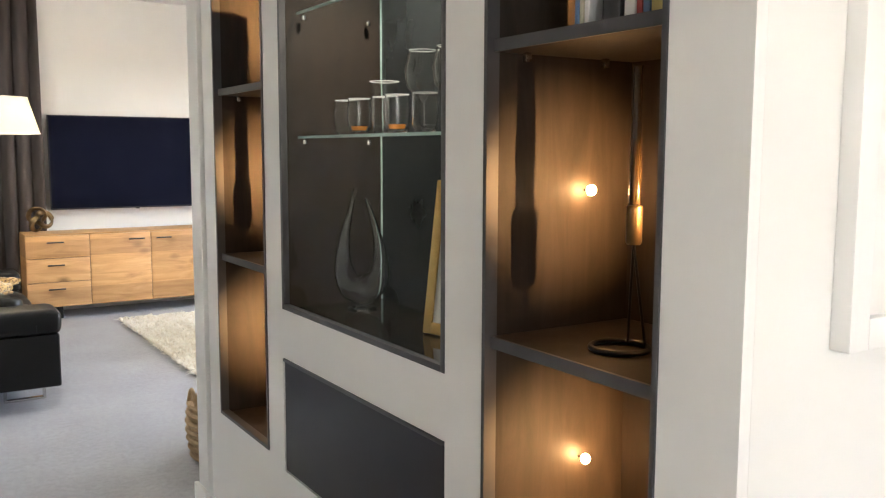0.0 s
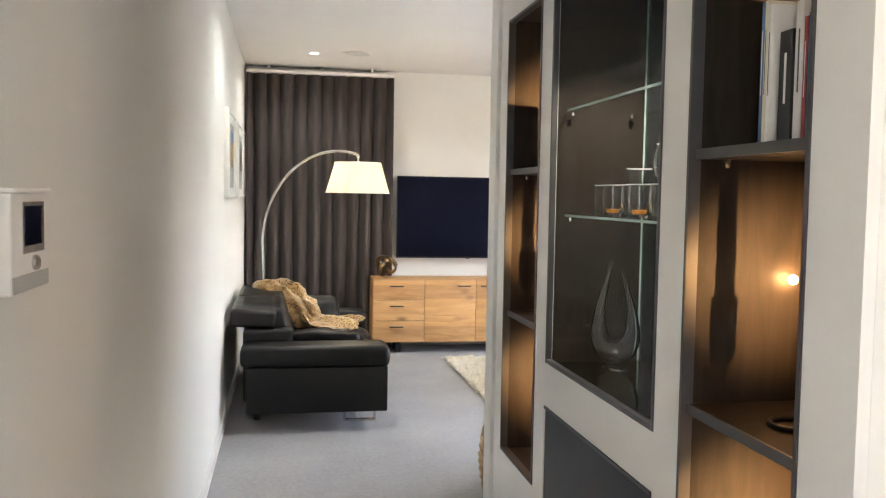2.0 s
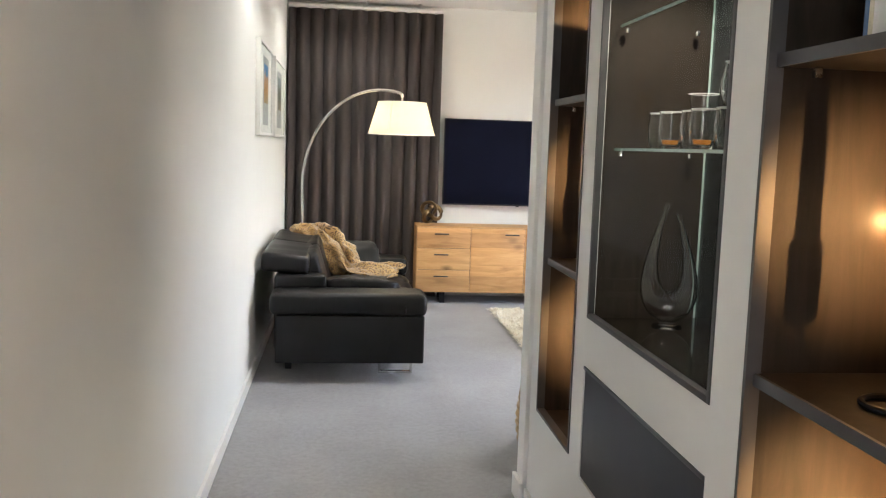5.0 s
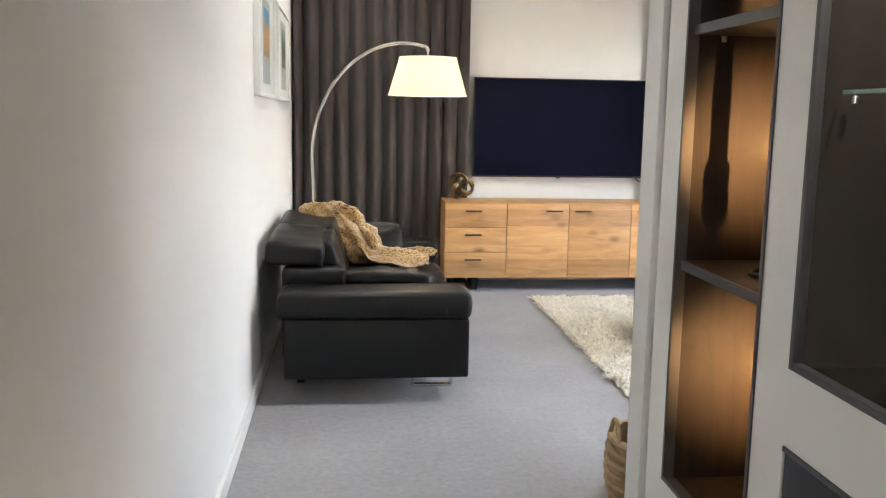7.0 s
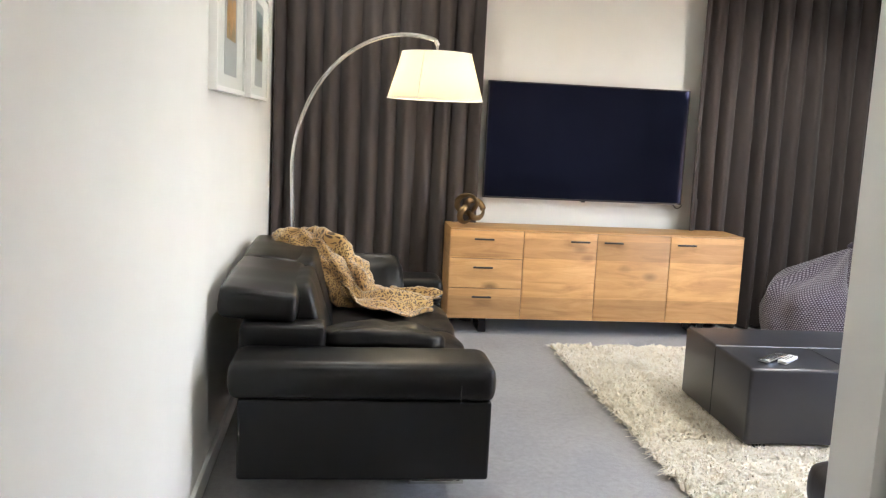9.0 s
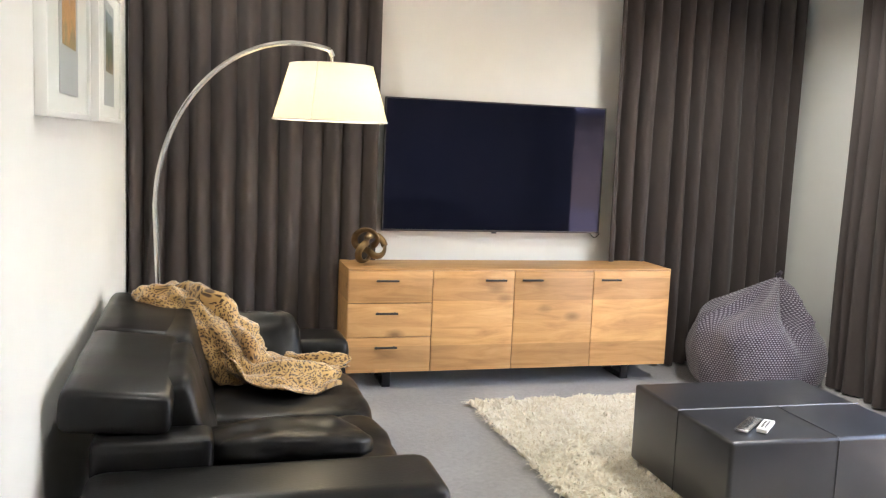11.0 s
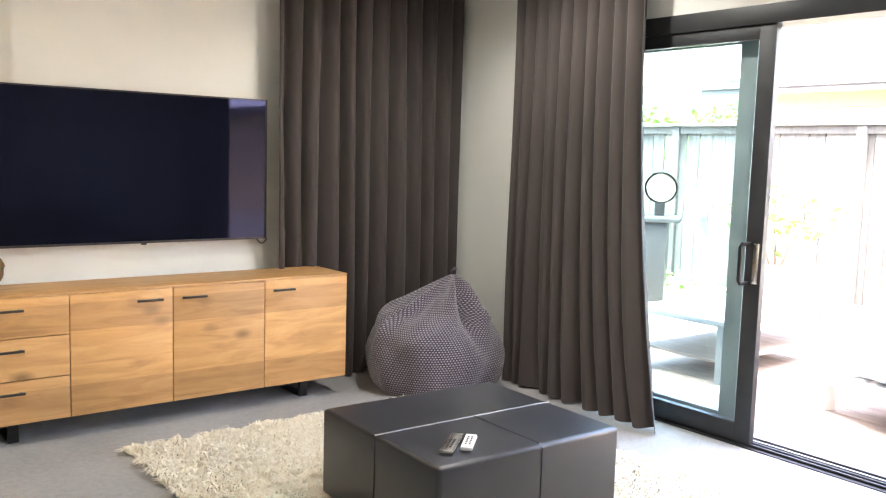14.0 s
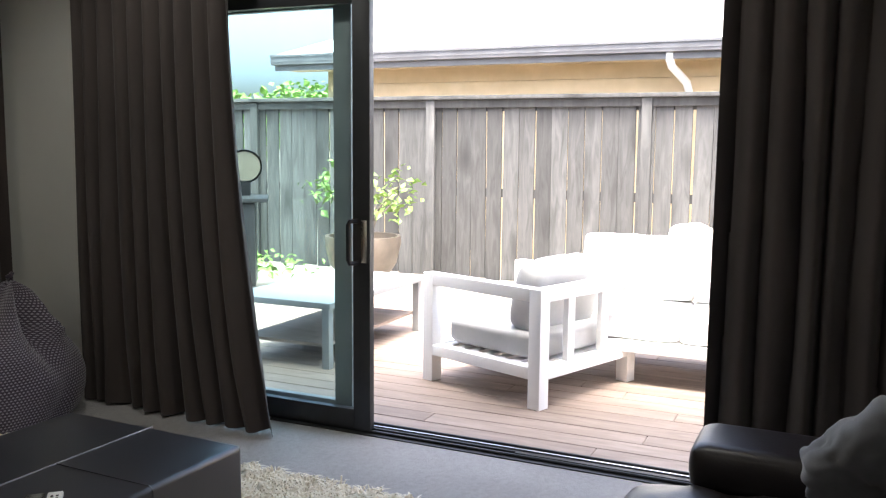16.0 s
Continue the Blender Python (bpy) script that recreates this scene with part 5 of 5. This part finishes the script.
def outdoor_sofa():
    th = thing("outdoor_sofa", "white metal outdoor sofa with white cushions", "sofa", pose(5.78, 4.30, -0.006))
    D, L, b = 0.80, 1.62, 0.075
    for x in (0, D - b):
        for y in (0, L - b):
            part("leg", boxes((x, x + b, y, y + b, 0, 0.63), bevel=0.004), M_WHITEMETAL, th)
    for y in (0, L - b):
        part("arm_rail", boxes((b, D - b, y, y + b, 0.565, 0.63), bevel=0.004), M_WHITEMETAL, th)
    for x in (0, D - b):
        part("seat_rail", boxes((x, x + b, b, L - b, 0.20, 0.27), bevel=0.004), M_WHITEMETAL, th)
    part("back_rail", boxes((D - b, D, b, L - b, 0.565, 0.63), bevel=0.004), M_WHITEMETAL, th)
    for k in range(2):
        y = b + 0.37 + k * 0.735
        part("seat_cushion", pillow(0.68, 0.73, 0.16, 14, 0.04, 0.004, 12, k), M_WHITEMETAL, th, smooth=80, m=pose(0.36, y, 0.35))
        part("back_cushion", pillow(0.18, 0.73, 0.42, 14, 0.04, 0.004, 12, k + 5), M_WHITEMETAL, th, smooth=80, m=pose(0.66, y, 0.625, 0, 10, 0))
    for k in range(8):
        x = b + 0.01 + k * 0.082
        part("seat_slat", boxes((x, x + 0.05, b, L - b, 0.25, 0.266)), M_WHITEMETAL, th)


outdoor_sofa()
tagged(part("scatter_cushion", pillow(0.42, 0.42, 0.17, 3, 0.45, 0.02, 12, 6.6), M_WHITEMETAL, smooth=80, m=pose(6.20, 5.08, 0.74, 0, 68, 0) @ pose(0, 0, 0, 0, 0, 18)), "plump white scatter cushion on the outdoor sofa", "cushion")


def outdoor_table():
    th = thing("outdoor_table", "low pale grey outdoor coffee table", "table", pose(5.27, 7.14, -0.006))
    L, W = 1.35, 0.78
    m_top = surface("pale_table_top", (0.24, 0.25, 0.26), (0.29, 0.30, 0.31), 3, (0.4, 0.5))
    part("tabletop", boxes((0, L, 0, W, 0.385, 0.425), bevel=0.004), m_top, th)
    for x in (0.02, L - 0.07):
        for y in (0.02, W - 0.07):
            part("leg", boxes((x, x + 0.05, y, y + 0.05, 0, 0.385)), m_top, th)
    part("lower_shelf", boxes((0.06, L - 0.06, 0.07, W - 0.07, 0.13, 0.15)), M_DECK, th, "slatted timber shelf")


outdoor_table()


def leaves(rng, n, centre, spread, size):
    """Many small bent leaves in a loose clump."""
    bm = bmesh.new()
    for _ in range(n):
        p = Vector([rng.gauss(c, s) for c, s in zip(centre, spread)])
        rot = Euler((rng.uniform(-0.9, 0.9), rng.uniform(-0.9, 0.9), rng.uniform(0, 6.28))).to_matrix()
        s = size * rng.uniform(0.6, 1.3)
        pts = [(0, 0, 0), (0.32, 0.4, 0.08), (0, 1, -0.1), (-0.32, 0.4, 0.08)]
        vs = [bm.verts.new(p + rot @ Vector(q) * s) for q in pts]
        bm.faces.new(vs[:3])
        bm.faces.new((vs[0], vs[2], vs[3]))
    return bm


def potted_plant():
    th = thing("potted_plant", "leafy shrub in a wide glazed bowl planter", "potted plant", pose(8.25, 8.62, -0.021) @ Matrix.Scale(1.12, 4))
    part("pot", lathe([(0.15, 0), (0.17, 0.01), (0.30, 0.22), (0.34, 0.40), (0.335, 0.46), (0.305, 0.46), (0.30, 0.40), (0.05, 0.38)], 44), M_POT, th, "dark glazed bowl")
    rng = random.Random(3)
    for k in range(7):
        a, ln = k * 0.9, rng.uniform(0.25, 0.6)
        end = (ln * 0.8 * math.cos(a), ln * 0.8 * math.sin(a), 0.4 + ln)
        stem = part("branch", tube([(0.03 * math.cos(a), 0.03 * math.sin(a), 0.375), (end[0] * 0.45, end[1] * 0.45, 0.4 + ln * 0.6), end], [0.012, 0.009, 0.005], 6), M_POT, th)
        tagged(part("foliage", leaves(rng, 42, end, (0.10, 0.10, 0.08), 0.085), M_LEAF, stem, smooth=0), "light green leaves", kind="stuff")


potted_plant()
lp = thing("garden_plant", "low green plants in the garden bed", "plant", pose(8.45, 10.4, -0.02), kind="stuff")
part("foliage", leaves(random.Random(8), 260, (0, 0, 0.12), (0.28, 0.5, 0.07), 0.10), M_LEAF, lp, smooth=0)


def barbecue():
    th = thing("barbecue", "dark barbecue cart with its round lid raised", "barbecue", pose(7.35, 9.62, -0.006, 0, 0, 215))
    part("cabinet", boxes((-0.28, 0.28, -0.3, 0.3, 0.08, 0.86), bevel=0.01), M_BLACKPL, th)
    part("worktop", boxes((-0.32, 0.32, -0.42, 0.42, 0.861, 0.90), bevel=0.006), M_ALU, th)
    lid = part("lid", lathe([(0.20, 0.0), (0.19, 0.07), (0.12, 0.13), (0.02, 0.15), (0.02, 0.145), (0.115, 0.125), (0.18, 0.066), (0.185, 0.0)], 36, False), M_BLACKMETAL, th, "round dark lid", m=pose(-0.16, 0.2, 1.18, 0, -80, 0) @ Matrix.Scale(0.82, 4))
    part("lid_liner", lathe([(0.178, 0.010), (0.17, 0.012), (0.02, 0.013)], 32), M_LIDLINER, lid, "tan lid liner")
    part("hinge", boxes((-0.19, -0.11, 0.15, 0.25, 0.9005, 1.03)), M_BLACKMETAL, th)
    for y in (-0.24, 0.24):
        for x in (-0.22, 0.22):
            part("wheel", lathe([(0.015, -0.015), (0.04, -0.015), (0.04, 0.015), (0.015, 0.015)], 18), M_BLACKPL, th, m=pose(x, y, 0.04, 90, 0, 0))


barbecue()


def neighbour_house():
    th = thing("neighbour_house", "cream clad neighbouring house with grey gutter and pale roof", "house")
    gx, y0, y1, zb, zt = 10.3, -14.0, 11.14, 2.34, 2.52
    part("wall", boxes((10.8, 11.0, y0, 10.6, -0.25, zb), (11.0, 18, 10.4, 10.6, -0.25, zb)), M_BRICK, th)
    for z in (1.71, 1.89, 2.07, 2.25):
        part("cladding_board", boxes((10.775, 10.799, y0, 10.6, z - 0.085, z + 0.088)), M_BRICK, th)
    part("soffit", boxes((gx + 0.05, 10.8, y0, y1 - 0.05, zb, zb + 0.02)), M_BRICK, th)
    g = part("gutter", boxes((gx - 0.06, gx + 0.06, y0, y1, zb + 0.05, zt), bevel=0.012), M_GUTTER, th, "grey box gutter")
    part("gutter_lip", boxes((gx - 0.075, gx - 0.06, y0, y1, zt - 0.03, zt), (gx - 0.066, gx - 0.0605, y0, y1, zb + 0.09, zb + 0.10)), M_GUTTER, g)
    part("fascia", boxes((gx + 0.0, gx + 0.05, y0, y1 - 0.03, zb - 0.02, zb + 0.049)), M_GUTTER, th)
    bm = bmesh.new()
    rise = 2.2
    run = 5.0
    a, b, c, d = (bm.verts.new(p) for p in ((gx + 0.02, y0, zt), (gx + 0.02, y1, zt), (gx + run, y1 - run, zt + rise), (gx + run, y0, zt + rise)))
    e = bm.verts.new((gx + 2 * run, y1, zt))
    f = bm.verts.new((gx + 2 * run, y0, zt))
    bm.faces.new((a, b, c, d))
    bm.faces.new((b, e, c))
    bm.faces.new((c, e, f, d))
    bm.faces.new((a, d, f))
    part("roof", bm, M_ROOF, th, "pale steel hip roof", 0)
    part("downpipe", tube([(gx + 0.02, 6.06, zb + 0.05), (gx + 0.02, 6.06, zb - 0.02), (gx + 0.1, 6.05, zb - 0.09), (gx + 0.36, 5.93, zb - 0.25), (gx + 0.44, 5.91, zb - 0.36), (gx + 0.44, 5.91, 0.0)], 0.045, 12), M_WHITEMETAL, th, "white bent downpipe")


neighbour_house()


def far_tree(x, y, h, seed):
    rng = random.Random(seed)
    th = thing("tree", "distant leafy green tree beyond the fence", "tree", pose(x, y, -0.25), "far trees")
    part("trunk", tube([(0, 0, 0), (0.08, 0.05, h * 0.35), (0, 0.1, h * 0.75)], [0.16, 0.12, 0.04], 8), M_POT, th)
    for k in range(5):
        a = k * 1.3
        part("limb", tube([(0.05, 0.05, h * 0.4), (0.9 * math.cos(a), 0.9 * math.sin(a), h * 0.7)], [0.06, 0.02], 6), M_POT, th)
    bm = bmesh.new()
    tmp = []
    for _ in range(1500):
        a, r = rng.uniform(0, 6.28), 1.9 * rng.random() ** 0.5
        z = h * (0.45 + 0.55 * rng.random()) - 0.18 * r * r
        tmp.append((r * math.cos(a), r * math.sin(a), z))
    for p0 in tmp:
        p = Vector(p0)
        rot = Euler((rng.uniform(-1, 1), rng.uniform(-1, 1), rng.uniform(0, 6.28))).to_matrix()
        s = rng.uniform(0.14, 0.30)
        vs = [bm.verts.new(p + rot @ Vector(q) * s) for q in ((0, 0, 0), (0.4, 0.5, 0.1), (0, 1, 0), (-0.4, 0.5, 0.1))]
        bm.faces.new(vs)
    tagged(part("crown", bm, M_LEAF, th, smooth=0), "loose green crown", kind="stuff")


for k, (x, y) in enumerate(((19, 21.5), (20, 24.5), (17.5, 19.0), (21, 28), (24, 25), (18, 31), (26, 21))):
    far_tree(x, y, 3.5 + 0.25 * math.sin(k * 2.3), 20 + k)


# fence and deck, board by board
def fence():
    th = thing("fence", "weathered grey paling fence with posts and a capping rail", "fence", pose(9.3, 0, 0), kind="structure")
    zt = 1.87
    board = boxes((0.0, 0.022, -0.083, 0.083, -0.02, zt - 0.06), bevel=0.003, seg=1)
    first = part("board", board, M_FENCE, th, smooth=0)
    rng = random.Random(6)
    y = 2.2
    k = 0
    while y < 14.0:
        o = first if k == 0 else new("board", first.data)
        o.parent = th
        o.matrix_basis = pose(rng.uniform(0, 0.012), y, rng.uniform(-0.02, 0.012), rng.uniform(-0.5, 0.5), 0, 0)
        y += rng.uniform(0.169, 0.182)
        k += 1
    for y in (3.75, 6.06, 8.37, 10.68, 12.99):
        part("post", boxes((-0.05, -0.004, y - 0.05, y + 0.05, -0.02, zt - 0.005), bevel=0.004), M_FENCE, th)
    part("cap_rail", boxes((-0.075, 0.06, 2.0, 14.2, zt, zt + 0.04), bevel=0.005), M_FENCE, th)
    part("top_rail", boxes((0.036, 0.075, 2.0, 14.2, zt - 0.12, zt - 0.002)), M_FENCE, th)
    part("face_rail", boxes((-0.03, -0.004, 2.0, 14.2, zt - 0.085, zt - 0.003)), M_FENCE, th)
    part("mid_rail", boxes((0.036, 0.075, 2.0, 14.2, 0.85, 0.94)), M_FENCE, th)


fence()


def deck():
    th = thing("deck", "brown timber deck boards outside the sliding door", "deck", kind="structure")
    mesh_ob = None
    rng = random.Random(9)
    x = XR + 0.192
    while x < 7.85:
        y = 2.0 - rng.uniform(0, 2.0)
        while y < 10.4:
            ln = 4.2
            if mesh_ob is None:
                o = mesh_ob = part("plank", boxes((0, 0.136, 0.001, ln - 0.002, -0.03, -0.0065), bevel=0.003, seg=1), M_DECK, th, smooth=0)
            else:
                o = new("plank", mesh_ob.data)
                o.parent = th
            o.matrix_basis = pose(x, y, rng.uniform(-0.001, 0.0008))
            y += ln
        x += 0.142


deck()
